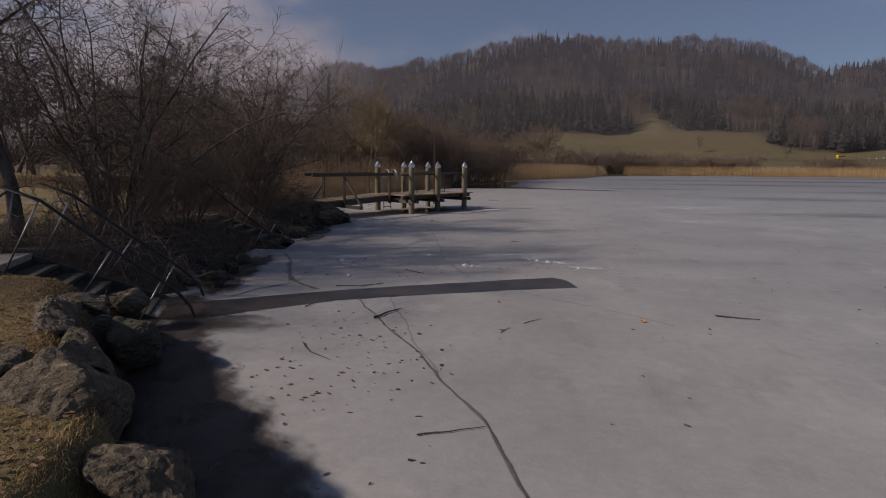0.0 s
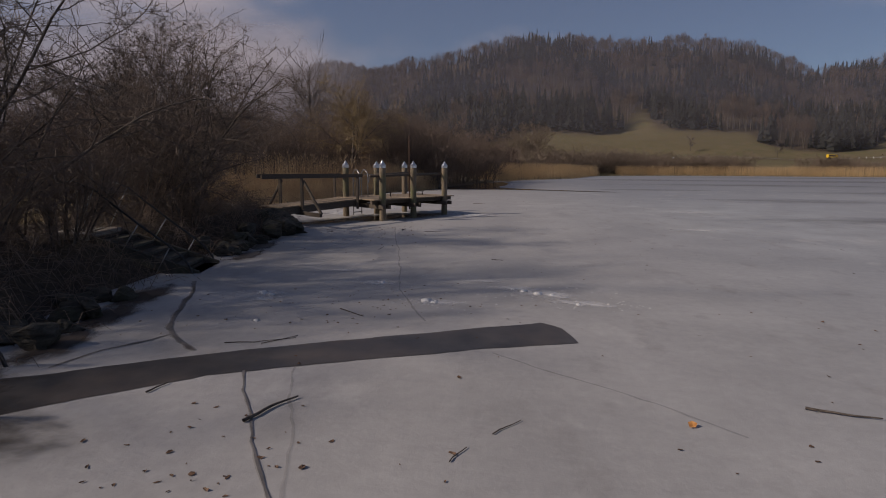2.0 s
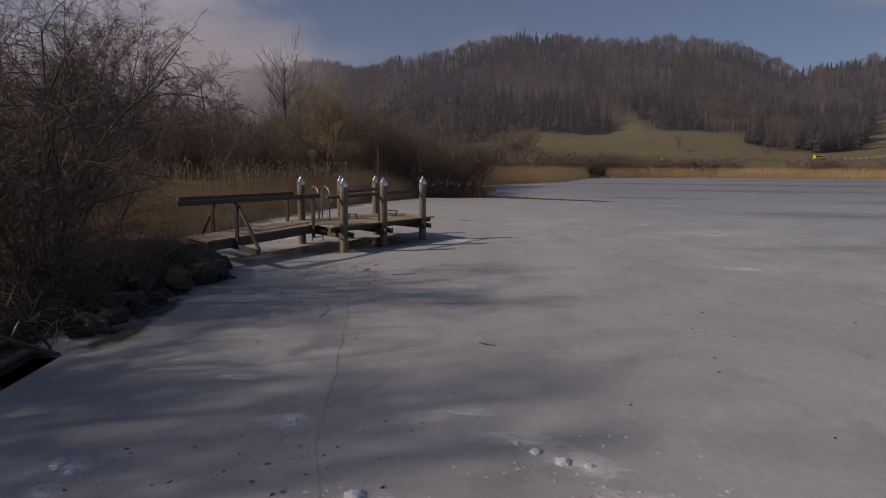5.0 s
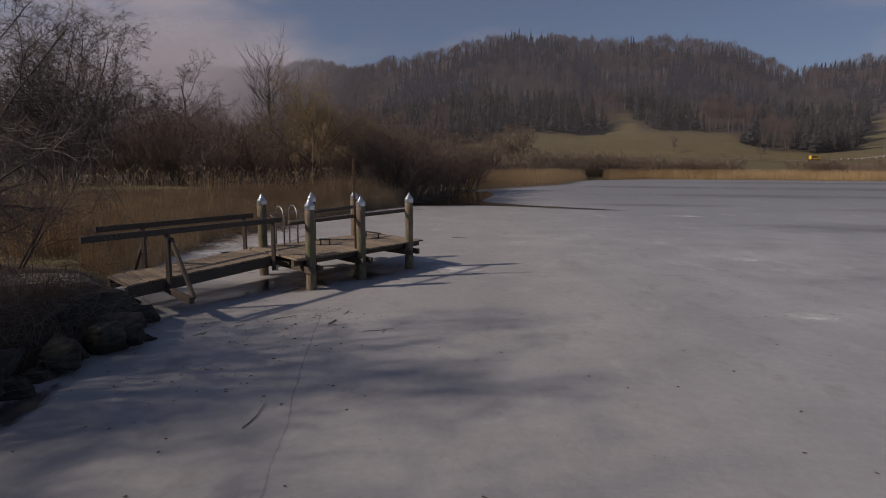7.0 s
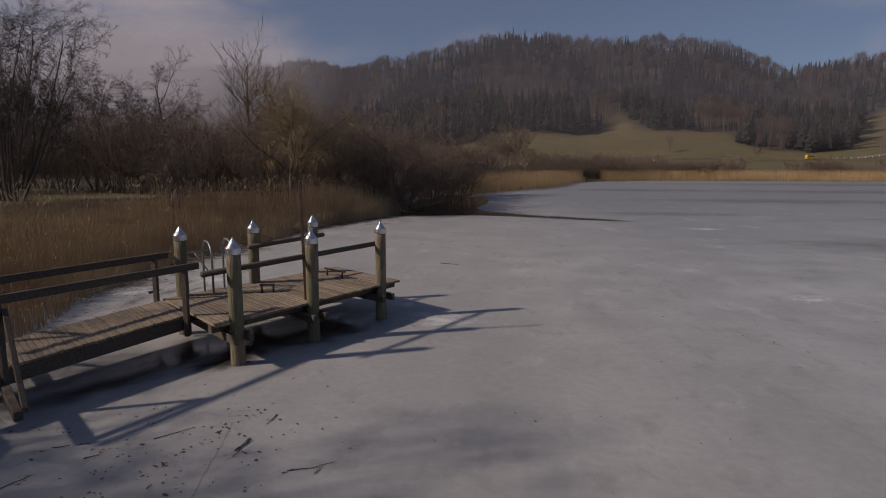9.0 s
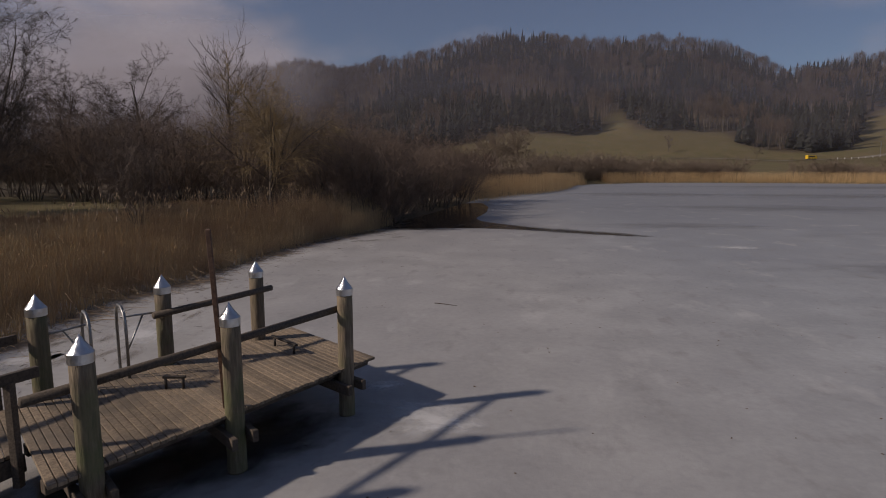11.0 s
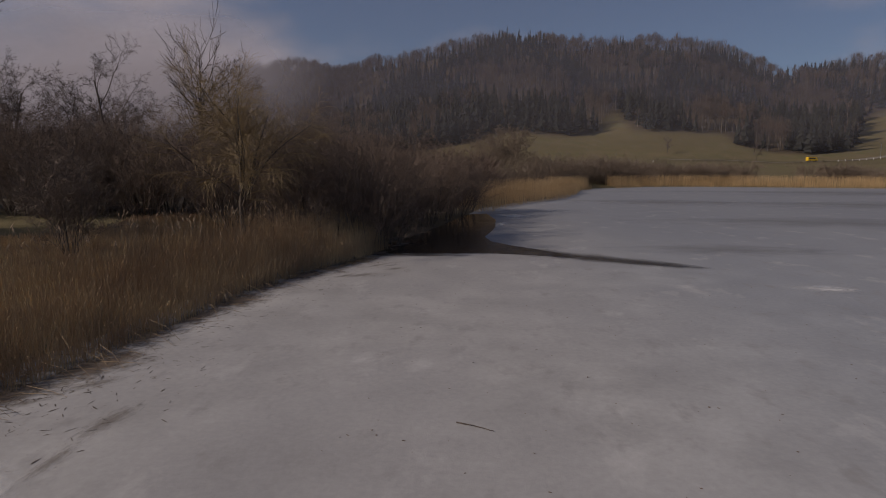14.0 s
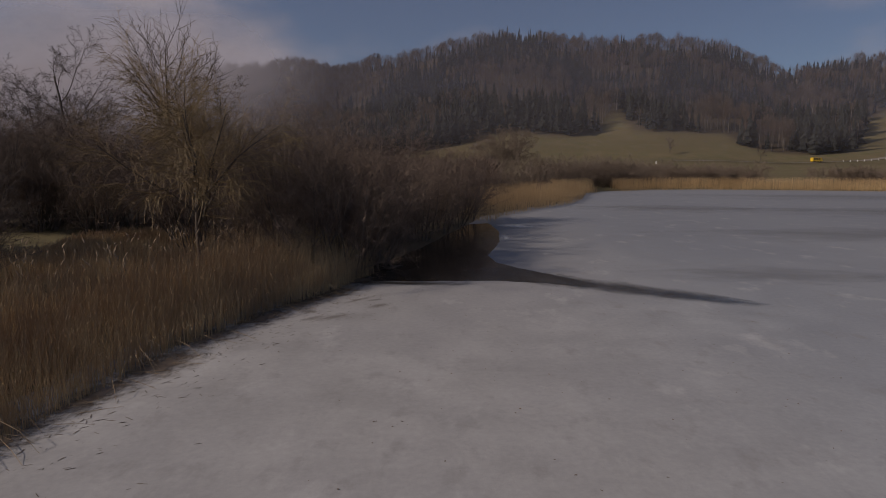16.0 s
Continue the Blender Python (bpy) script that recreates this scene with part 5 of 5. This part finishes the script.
    part("leg", pipe([p3(b, 0.715), p3(b, 0.87)], 0.018), M["dark_iron"], bar, "", True)
    part("crossbar", timber(p3(a.lerp(b, -0.15), 0.875), p3(b.lerp(a, -0.15), 0.875), 0.05, 0.03, 0.003), M["dark_iron"], bar)


# ---- bathing steps ----
def bathing_steps(at, rz, lead, rise, label):
    """Concrete steps down to the ice along +x, with two bent pipe rails."""
    t = thing("bathing_steps", at, label, "steps", "steps into the lake", rz)
    e = lead
    part("landing", hexa([(e - 0.75, -0.6, -0.22), (e, -0.6, -0.22), (e, 0.6, -0.22), (e - 0.75, 0.6, -0.22)], [(e - 0.75, -0.6, -0.1), (e, -0.6, -0.1), (e, 0.6, -0.1), (e - 0.75, 0.6, -0.1)], 0.01), M["landing"], t, "pale worn concrete landing")
    for i in range(6):
        x0, z = e + 0.004 + 0.29 * i, -0.12 - rise * (i + 1)
        low = [(x0, -0.53, z - 0.05), (x0 + 0.3, -0.53, z - 0.05), (x0 + 0.3, 0.53, z - 0.05), (x0, 0.53, z - 0.05)]
        part("step", hexa(low, [(p[0], p[1], z) for p in low], 0.008), M["concrete"], t)
        part("riser", hexa([(x0 - 0.02, -0.53, z - 0.2), (x0 + 0.03, -0.53, z - 0.2), (x0 + 0.03, 0.53, z - 0.2), (x0 - 0.02, 0.53, z - 0.2)], [(x0 - 0.02, -0.53, z + rise - 0.055), (x0 + 0.03, -0.53, z + rise - 0.055), (x0 + 0.03, 0.53, z + rise - 0.055), (x0 - 0.02, 0.53, z + rise - 0.055)]), M["dark_iron"], t)
    for y in (-0.6, 0.6):
        w = y * 0.93
        zb = -0.12 - 6 * rise
        part("string", hexa([(e, w - 0.025, -0.36), (e + 1.74, w - 0.025, zb - 0.2), (e + 1.74, w + 0.025, zb - 0.2), (e, w + 0.025, -0.36)], [(e, w - 0.025, -0.12), (e + 1.74, w - 0.025, zb + 0.04), (e + 1.74, w + 0.025, zb + 0.04), (e, w + 0.025, -0.12)], 0.01), M["concrete"], t)
        curve = [(-1.26, -0.18), (-1.2, 0.25), (-1.05, 0.5), (-0.8, 0.7), (-0.45, 0.77), (-0.1, 0.62), (0.2, 0.36), (0.55, 0.07), (1.03, -0.31), (1.22, -0.48), (1.35, -0.66), (1.43, -0.95)]
        rail = part("handrail", pipe([(a, y, b) for a, b in curve], 0.018), M["dark_rail"], t, "bent dark pipe handrail", True)
        for a, b, c, d in ((-0.94, -0.16, -0.75, 0.71), (-0.5, -0.16, -0.12, 0.62), (0.25, -0.42, 0.56, 0.07), (0.78, -0.8, 1.05, -0.31)):
            part("baluster", pipe([(a, y, b), (c, y, d)], 0.01), M["steel"], rail, "", True)
    return t


bathing_steps((-2.42, 14.6, 0.78), 24, -0.6, 0.125, "mossy concrete bathing steps with bent pipe rails")
bathing_steps((-3.63, 20.67, 0.78), 10, -0.25, 0.11, "mossy concrete bathing steps with bent pipe rails in shade")


# ---- boulders ----
def boulder(p, size, seed, squash=0.8, rz=0.0, label="rough angular grey-brown boulder on the lake bank", long=(1.0, 1.0), tilt=15, fine=0.16, mat="rock"):
    """A split block: the hull of scattered corners, roughened."""
    r = random.Random(seed)
    bm = bmesh.new()
    for _ in range(13):
        d = Vector((r.gauss(0, 1), r.gauss(0, 1), r.gauss(0, 1))).normalized() * r.uniform(0.8, 1.1)
        bm.verts.new((d.x, d.y * r.uniform(0.8, 1.0), d.z))
    h = bmesh.ops.convex_hull(bm, input=bm.verts[:])
    bmesh.ops.delete(bm, geom=[v for v in bm.verts if not v.link_faces], context="VERTS")
    bmesh.ops.bevel(bm, geom=bm.edges[:], offset=0.05, segments=1, affect="EDGES")
    bmesh.ops.triangulate(bm, faces=bm.faces[:])
    for cuts in (1, 1):
        bmesh.ops.subdivide_edges(bm, edges=[e for e in bm.edges if e.calc_length() > fine], cuts=cuts, use_grid_fill=True)
    bmesh.ops.triangulate(bm, faces=bm.faces[:])
    for v in bm.verts:
        q = v.co.copy()
        n = noise.noise(q * 1.7 + Vector((seed, 0, 0))) * 0.10 + noise.noise(Vector((q.x * 4, q.y * 4, q.z * 11 + seed))) * 0.05 + noise.noise(q * 13) * 0.02
        q += v.co.normalized() * n
        v.co = Vector((q.x * size * long[0], q.y * size * long[1], q.z * size * squash))
    bmesh.ops.recalc_face_normals(bm, faces=bm.faces[:])
    me = bpy.data.meshes.new("boulder")
    bm.to_mesh(me); bm.free()
    me.materials.append(M[mat])
    ob = new("boulder", me)
    ob.matrix_basis = pose(*p, r.uniform(-tilt, tilt), r.uniform(-tilt, tilt), rz)
    tagged(ob, label, "boulder", "bank boulders")


def block(corners, seed, label, mat="rock"):
    """A split rock with the given rough corners."""
    r = random.Random(seed)
    at = sum((Vector(c) for c in corners), Vector()) / len(corners)
    bm = bmesh.new()
    for c in corners:
        bm.verts.new(Vector(c) - at)
    bmesh.ops.convex_hull(bm, input=bm.verts[:])
    bmesh.ops.delete(bm, geom=[v for v in bm.verts if not v.link_faces], context="VERTS")
    bmesh.ops.bevel(bm, geom=bm.edges[:], offset=0.018, segments=1, affect="EDGES")
    bmesh.ops.triangulate(bm, faces=bm.faces[:])
    for fine in (0.2, 0.1, 0.05, 0.028):
        bmesh.ops.subdivide_edges(bm, edges=[e for e in bm.edges if e.calc_length() > fine], cuts=1)
        bmesh.ops.triangulate(bm, faces=bm.faces[:])
    bmesh.ops.recalc_face_normals(bm, faces=bm.faces[:])
    bm.normal_update()
    for v in bm.verts:
        q = v.co
        ledge = q.x * 5 - q.y * 3 + q.z * 9 + seed
        n = noise.noise(q * 4 + Vector((seed, 0, 0))) * 0.018 + noise.noise(Vector((q.x * 4, q.y * 4, ledge * 2.6))) * 0.022 + noise.noise(q * 17) * 0.01 + noise.noise(q * 40) * 0.007
        v.co = q + v.normal * n
    me = bpy.data.meshes.new("boulder")
    bm.to_mesh(me); bm.free()
    me.materials.append(M[mat])
    ob = new("boulder", me)
    ob.matrix_basis = pose(*at)
    tagged(ob, label, "boulder", "bank boulders")


block([(0.46, 10.87, 0.86), (0.79, 10.66, 0.78), (0.90, 10.67, 0.70), (0.81, 10.44, 0.66), (0.81, 10.30, 0.60), (0.35, 10.61, 0.70), (0.25, 10.55, 0.66), (0.36, 10.70, 0.78), (0.24, 11.76, 0.05), (0.53, 11.01, 0.05), (-0.11, 12.30, 0.05), (-0.15, 10.96, 0.20), (-0.45, 12.20, 0.30)], 6, "big split grey-brown rock overhanging the ice")
block([(1.05, 10.33, 0.60), (1.24, 10.39, 0.58), (1.38, 10.39, 0.55), (1.48, 10.35, 0.48), (1.61, 10.07, 0.46), (1.35, 10.06, 0.58), (1.16, 10.16, 0.59), (1.16, 10.96, 0.02), (0.82, 11.43, 0.02), (1.42, 10.39, 0.05), (0.27, 11.36, 0.10), (0.67, 10.66, 0.10)], 9, "low lit rock sunk in the dry grass")
block([(-0.08, 11.67, 0.72), (0.03, 11.65, 0.70), (0.30, 11.46, 0.58), (0.36, 11.40, 0.54), (0.11, 11.32, 0.72), (0.17, 11.21, 0.66), (-0.17, 12.16, 0.10), (-0.33, 12.03, 0.10), (-1.16, 12.91, 0.30), (-0.44, 12.50, 0.15)], 14, "angular dark rock with a lit edge above the ice")
block([(-0.58, 12.77, 0.50), (-0.30, 12.86, 0.42), (-0.21, 12.84, 0.30), (-0.31, 12.62, 0.24), (-0.38, 12.38, 0.42), (-0.36, 13.02, 0.00), (-0.52, 12.71, 0.00), (-1.56, 14.01, 0.10), (-0.94, 13.91, 0.02)], 15, "angular rock, colour darkened for the shaded bank", "shaded_moss_rock")
block([(-0.81, 12.19, 0.72), (-0.78, 12.31, 0.76), (-0.72, 12.54, 0.66), (-0.30, 11.96, 0.60), (-0.29, 11.57, 0.68), (-1.13, 13.07, 0.20), (-2.27, 13.78, 0.20), (-2.38, 14.60, 0.20)], 16, "rough rock with a lit crest beside the steps")
block([(-0.06, 10.94, 0.82), (0.17, 11.00, 0.80), (0.28, 10.89, 0.74), (0.30, 10.57, 0.74), (-0.84, 12.16, 0.30), (-1.57, 12.36, 0.30), (-0.45, 11.61, 0.30)], 17, "rough rock half sunk in the dry grass")
block([(-4.1, 26.9, 0.62), (-3.73, 26.34, 0.58), (-3.29, 27.35, 0.62), (-3.12, 27.33, 0.52), (-2.8, 27.07, 0.36), (-2.88, 26.5, 0), (-2.85, 27.25, 0), (-3.8, 26.2, 0), (-3.3, 26.35, 0.45), (-3.6, 27.5, 0.1)], 18, "large slab of rock darkened for shade under the jetty's end", "shaded_moss_rock")
for i, (x, y, z, s) in enumerate([(-0.75, 12.95, 0.18, 0.36), (-1.2, 13.2, 0.42, 0.3),
                                  (-1.3, 14.0, 0.3, 0.25), (-0.95, 13.6, 0.05, 0.24)]):
    boulder((x, y, z), s, i + 12, 0.8, i * 47)
# bank and jetty boulders wear the rock copy with shade in its colour
rb = random.Random(3)
for i in range(60):
    y = 15.7 + (i / 60) * 11.4
    x = float(np.interp(y, SHORE[:, 1][3:12], SHORE[:, 0][3:12])) - rb.uniform(-0.1, 0.85)
    z, s = rb.uniform(-0.02, 0.3), rb.uniform(0.2, 0.4)
    if 18.6 < y < 22.0 or y < 16.2:
        continue
    if y < 18.6:
        z, s = z * 0.3, min(s, 0.26)
    boulder((x, y, z), s, 40 + i, rb.uniform(0.5, 0.85), rb.uniform(0, 360), "mossy angular boulder, colour darkened for the shaded bank", mat="shaded_moss_rock")
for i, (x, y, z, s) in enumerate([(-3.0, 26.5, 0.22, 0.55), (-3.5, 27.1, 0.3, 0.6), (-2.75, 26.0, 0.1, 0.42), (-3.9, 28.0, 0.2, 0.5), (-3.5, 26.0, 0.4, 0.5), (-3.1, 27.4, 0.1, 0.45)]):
    boulder((x, y, z), s, 100 + i, 0.6, i * 70, "large slab of rock darkened for shade under the jetty's end", mat="shaded_moss_rock")


# ---- litter on ice and bank ----
def stick(points, r0, label="thin dark fallen twig lying on the ice"):
    P = []
    for a, b in zip(points, points[1:]):
        a, b = Vector((*a, 0.004)), Vector((*b, 0.004))
        for k in range(4):
            q = a.lerp(b, k / 4)
            P.append(q + Vector((noise.noise(q * 9) * 0.02, noise.noise(q * 7) * 0.02, r0)))
    P.append(Vector((*points[-1], 0.004 + r0)))
    n = len(P)
    v, f = tubes([(P, [r0 * (1 - 0.6 * i / n) for i in range(n)])], 6)
    ob = new("twig", mesh_of("twig", v, f, M["bark"], True))
    tagged(ob, label, "twig", "twigs on the ice")


for pts, r0 in (([(1.22, 14.82), (1.33, 15.1), (1.46, 15.31)], 0.014), ([(0.72, 13.79), (0.9, 13.5), (1.18, 13.27)], 0.006), ([(5.33, 15.54), (5.55, 15.44), (5.8, 15.39)], 0.011), ([(0.22, 16.61), (0.5, 16.68), (0.88, 16.87)], 0.006),
                ([(0.22, 15.26), (0.28, 15.49)], 0.008), ([(2.73, 14.43), (2.83, 14.63)], 0.005), ([(2.99, 14.84), (3.19, 15.08)], 0.005), ([(0.99, 18.18), (1.37, 17.84)], 0.008), ([(0.61, 16.64), (0.87, 16.96)], 0.005),
                ([(0.14, 27.67), (0.22, 27.95)], 0.01), ([(0.34, 23.59), (0.36, 23.9), (0.32, 24.25)], 0.006), ([(1.54, 40.52), (1.8, 40.42), (2.14, 40.23)], 0.012), ([(2.22, 11.87), (2.44, 11.94), (2.67, 12.04)], 0.006),
                ([(-0.9, 27.9), (-0.6, 28.2)], 0.006), ([(3.3, 10.9), (3.36, 11.2)], 0.007), ([(2.82, 22.53), (3.04, 22.41)], 0.006), 
                ([(0.19, 27.99), (0.17, 27.54)], 0.006), ([(0.27, 28.64), (0.24, 28.36)], 0.006), ([(0.85, 27.30), (1.05, 27.35), (1.30, 27.51)], 0.006), ([(1.16, 27.26), (1.17, 27.40)], 0.006), ([(-1.81, 26.78), (-1.70, 27.03)], 0.006), ([(-1.39, 27.40), (-1.29, 27.51)], 0.006), ([(0.17, 27.98), (0.16, 27.81)], 0.006), ([(-1.92, 27.61), (-1.75, 27.68)], 0.006), ([(-0.39, 26.87), (-0.39, 26.95)], 0.006)):
    stick(pts, r0)


def leaves(name, spots, seed, mat, label, lo=0.012, hi=0.032, kind="stuff", slim=1.0):
    """Curled dead leaves lying about."""
    r = random.Random(seed)
    V, F = [], []
    for x, y, z in spots:
        s, a = r.uniform(lo, hi), r.uniform(0, 6.283)
        c, q = math.cos(a), math.sin(a)
        w, up = s * r.uniform(0.35, 0.8) * slim, s * r.uniform(0.1, 0.5) * slim
        b = len(V)
        V.append((x, y, z + 0.003))
        for k in range(7):
            g = 0.898 * k + r.uniform(-0.3, 0.3)
            u, v = math.cos(g) * r.uniform(0.55, 1.1), math.sin(g) * r.uniform(0.5, 1.1)
            V.append((x + c * u * s - q * v * w, y + q * u * s + c * v * w, z + 0.003 + up * r.uniform(0, 1)))
        F += [(b, b + 1 + k, b + 1 + (k + 1) % 7) for k in range(7)]
    tagged(new(name, mesh_of(name, V, F, mat)), label, "leaves", kind=kind)


rl = random.Random(17)
S1 = []
for _ in range(150):
    x, y = rl.gauss(1.3, 0.55), rl.gauss(13.2, 1.0)
    if x > 0.3 and 11 < y < 15.2:
        S1.append((x, y, 0))
for _ in range(120):
    S1.append((rl.gauss(1.3, 1.2), rl.gauss(18.3, 1.0), 0))
for _ in range(120):
    S1.append((rl.gauss(-0.9, 1.0), rl.gauss(25.5, 1.6), 0))
for _ in range(110):
    S1.append((rl.gauss(-0.2, 0.8), rl.gauss(27.8, 0.9), 0))
for _ in range(150):
    S1.append((rl.uniform(2, 11), rl.uniform(10, 30), 0))
for _ in range(300):
    S1.append((rl.uniform(-1, 12), rl.uniform(30, 60), 0))
drift = []
while len(drift) < 1700:
    k = rl.randrange(12, 18)
    a, b = Vector(SHORE[k]), Vector(SHORE[k + 1])
    nrm = Vector(((b - a).y, -(b - a).x)).normalized()
    q = a.lerp(b, rl.random()) + nrm * abs(rl.gauss(0, 1.4))
    drift.append((q.x, q.y, 0.0))
clumps = []
for x, y in ((-0.16, 28.24), (-0.57, 27.12), (-1.05, 27.50), (-1.32, 27.59), (-2.01, 27.52), (-1.09, 27.14), (-0.42, 27.60), (-0.50, 27.36), (-0.78, 26.72), (-0.27, 27.87), (-0.01, 28.54), (-1.33, 28.75), (-1.18, 28.28), (-2.08, 28.04), (-1.75, 27.02), (-0.24, 28.14), (-0.27, 28.37)):
    clumps += [(rl.gauss(x, 0.045), rl.gauss(y, 0.035), 0.0) for _ in range(5)]
S1 = [s for s, d in zip(S1, shore_distance(np.array([s[0] for s in S1]), np.array([s[1] for s in S1]))) if d < -0.25]
leaves("fallen_leaves", S1, 3, M["leaf"], "scattered dark dead leaves frozen onto the ice")
leaves("leaf_clumps", clumps, 6, M["leaf"], "small clumps of dark dead leaves on the ice", 0.01, 0.028)
leaves("reed_drift", drift, 8, M["drift"], "dark broken reed bits frozen onto the ice", 0.03, 0.13, slim=0.16)
bank = []
while len(bank) < 4200:
    x, y = rl.uniform(-6, 1.6), rl.uniform(8.5, 29)
    d = float(np.interp(y, SHORE[:12, 1], SHORE[:12, 0])) - x
    if 0.15 + 0.3 * (y < 14) < d < 4:
        bank.append((x, y, h1(x, y)))
for _ in range(3200):
    x, y = rl.uniform(-1.5, 1.2), rl.uniform(9, 13.5)
    d = float(np.interp(y, SHORE[:12, 1], SHORE[:12, 0])) - x
    if 0.7 - 0.4 * (y < 10.7) < d < 2.2:
        bank.append((x, y, h1(x, y) + 0.01))
leaves("leaf_litter", bank, 4, M["litter"], "brown leaf litter over the shaded bank", 0.012, 0.03)
orange = new("fallen_leaf", mesh_of("fallen_leaf", [(-0.03, -0.02, 0.0), (0.013, -0.013, 0.0), (0.03, 0.013, 0.02), (0.0, 0.033, 0.027), (-0.033, 0.02, 0.02), (-0.003, 0.0, 0.003)],
                                    [(0, 1, 5), (1, 2, 5), (2, 3, 5), (3, 4, 5), (4, 0, 5)], M["orange_leaf"]))
orange.matrix_basis = pose(4.39, 15.11, 0.01)
tagged(orange, "single curled orange leaf on the ice", "leaf")


def snow_clump(x, y, s, seed):
    bm = bmesh.new()
    bmesh.ops.create_icosphere(bm, subdivisions=3, radius=1)
    for v in bm.verts:
        n = 1 + 0.45 * noise.noise(v.co * 2.2 + Vector((seed, 0, 0))) + 0.2 * noise.noise(v.co * 6)
        v.co = Vector((v.co.x * s * n, v.co.y * s * n, max(-0.02, v.co.z * s * 0.55 * n)))
    ob = part("snow_clump", bm, M["snow"], None, "", True)
    ob.matrix_basis = pose(x, y, 0)
    tagged(ob, "lump of old white snow on the ice", "snow", "snow lumps")


for i, (x, y, s) in enumerate([(2.02, 18.77, 0.1), (2.14, 18.7, 0.07), (3.35, 19.55, 0.07), (3.55, 19.4, 0.09), (3.75, 19.35, 0.06), (4.05, 18.8, 0.05), (-0.37, 19.0, 0.08), (-0.2, 18.9, 0.06), (1.18, 19.95, 0.07), (0.17, 17.52, 0.05), (3.2, 19.7, 0.05), (-0.34, 18.94, 0.05)]):
    snow_clump(x, y, s * 0.75, i)


# crumbs of broken snow crust
rc = random.Random(23)
V, F = [], []
for cx, cy, sx, sy, n in ((3.5, 19.4, 0.55, 0.28, 60), (2.1, 18.7, 0.35, 0.2, 40), (4.1, 18.8, 0.4, 0.15, 40), (-0.3, 18.95, 0.25, 0.15, 30), (1.1, 19.9, 0.3, 0.15, 25), (1.6, 21.2, 0.8, 0.4, 30)):
    for _ in range(n):
        x, y, s = rc.gauss(cx, sx), rc.gauss(cy, sy), rc.uniform(0.007, 0.026)
        b = len(V)
        for k in range(5):
            a = 1.2566 * k + rc.uniform(-0.4, 0.4)
            V.append((x + s * math.cos(a) * rc.uniform(0.7, 1.3), y + s * math.sin(a) * rc.uniform(0.7, 1.3), 0.0))
        V.append((x + rc.uniform(-0.3, 0.3) * s, y + rc.uniform(-0.3, 0.3) * s, s * rc.uniform(0.3, 0.7)))
        F += [(b + k, b + (k + 1) % 5, b + 5) for k in range(5)]
tagged(new("snow_crumbs", mesh_of("snow_crumbs", V, F, M["frost"], True)), "crumbs of old snow crust on the ice", "snow", kind="stuff")
# dead stems and brambles over the shaded bank
rd = random.Random(77)
dead = []
while len(dead) < 2600:
    y = rd.uniform(15.3, 28.0)
    d = rd.uniform(0.15, 3.4)
    x = float(np.interp(y, SHORE[:12, 1], SHORE[:12, 0])) - d
    if any(abs(y - oy - (x - ox) * math.tan(radians(turn))) < 0.75 for ox, oy, turn, lead, rise in STAIRS):
        continue
    p = Vector((x, y, h1(x, y) - 0.02))
    a, L, up = rd.uniform(0, 6.283), rd.uniform(0.25, 0.9), rd.uniform(0.05, 0.75)
    q = Vector((math.cos(a), math.sin(a), 0))
    dead.append(([p, p + q * L * 0.3 + Vector((0, 0, L * up)), p + q * L * 0.7 + Vector((0, 0, L * up * 1.1)), p + q * L + Vector((0, 0, L * up * 0.6))], [0.005, 0.004, 0.003, 0.0015]))
v, f = tubes(dead, 3)
tagged(new("brambles", mesh_of("brambles", v, f, M["twig_red"])), "dead stems and brambles over the shaded bank", "brambles", kind="stuff")


def grass(name, box, n, seed, test, lo, hi, label):
    """Dry grass blades on the bank."""
    r = np.random.RandomState(seed)
    x, y = r.uniform(box[0], box[1], n), r.uniform(box[2], box[3], n)
    k = test(x, y, shore_distance(x, y))
    x, y = x[k], y[k]
    n = len(x)
    z = height(x, y) - 0.01
    a, L = r.uniform(0, 6.283, n), r.uniform(lo, hi, n)
    o = L * r.uniform(0.3, 1.7, n)
    s = np.stack([-np.sin(a), np.cos(a), 0 * a], -1) * 0.0013
    b = np.stack([x, y, z], -1)
    m = b + np.stack([o * 0.4 * np.cos(a), o * 0.4 * np.sin(a), L * 0.7], -1)
    t = b + np.stack([o * np.cos(a), o * np.sin(a), L * 0.8], -1)
    V = np.stack([b - s, b + s, m + s, m - s, t], 1).reshape(-1, 3)
    i = np.arange(n)[:, None] * 5
    F = (i + np.array([[0, 1, 2, 3]])).tolist() + (i + np.array([[3, 2, 4]])).tolist()
    tagged(new(name, mesh_of(name, V, F, M["dry_grass"])), label, "grass", kind="stuff")


grass("bank_grass", (-2.6, 1.9, 8.8, 13.6), 150000, 5, lambda x, y, d: (d > 0.5 - 0.42 * smoothstep(11.1, 10.5, y)) & (d < 2.6), 0.008, 0.034, "matted dry yellow grass on the bank")
grass("lawn_grass", (-12, -3, 14, 30), 20000, 6, lambda x, y, d: (d > 2.5) & (d < 7), 0.03, 0.09, "short dry winter grass on the lawn")
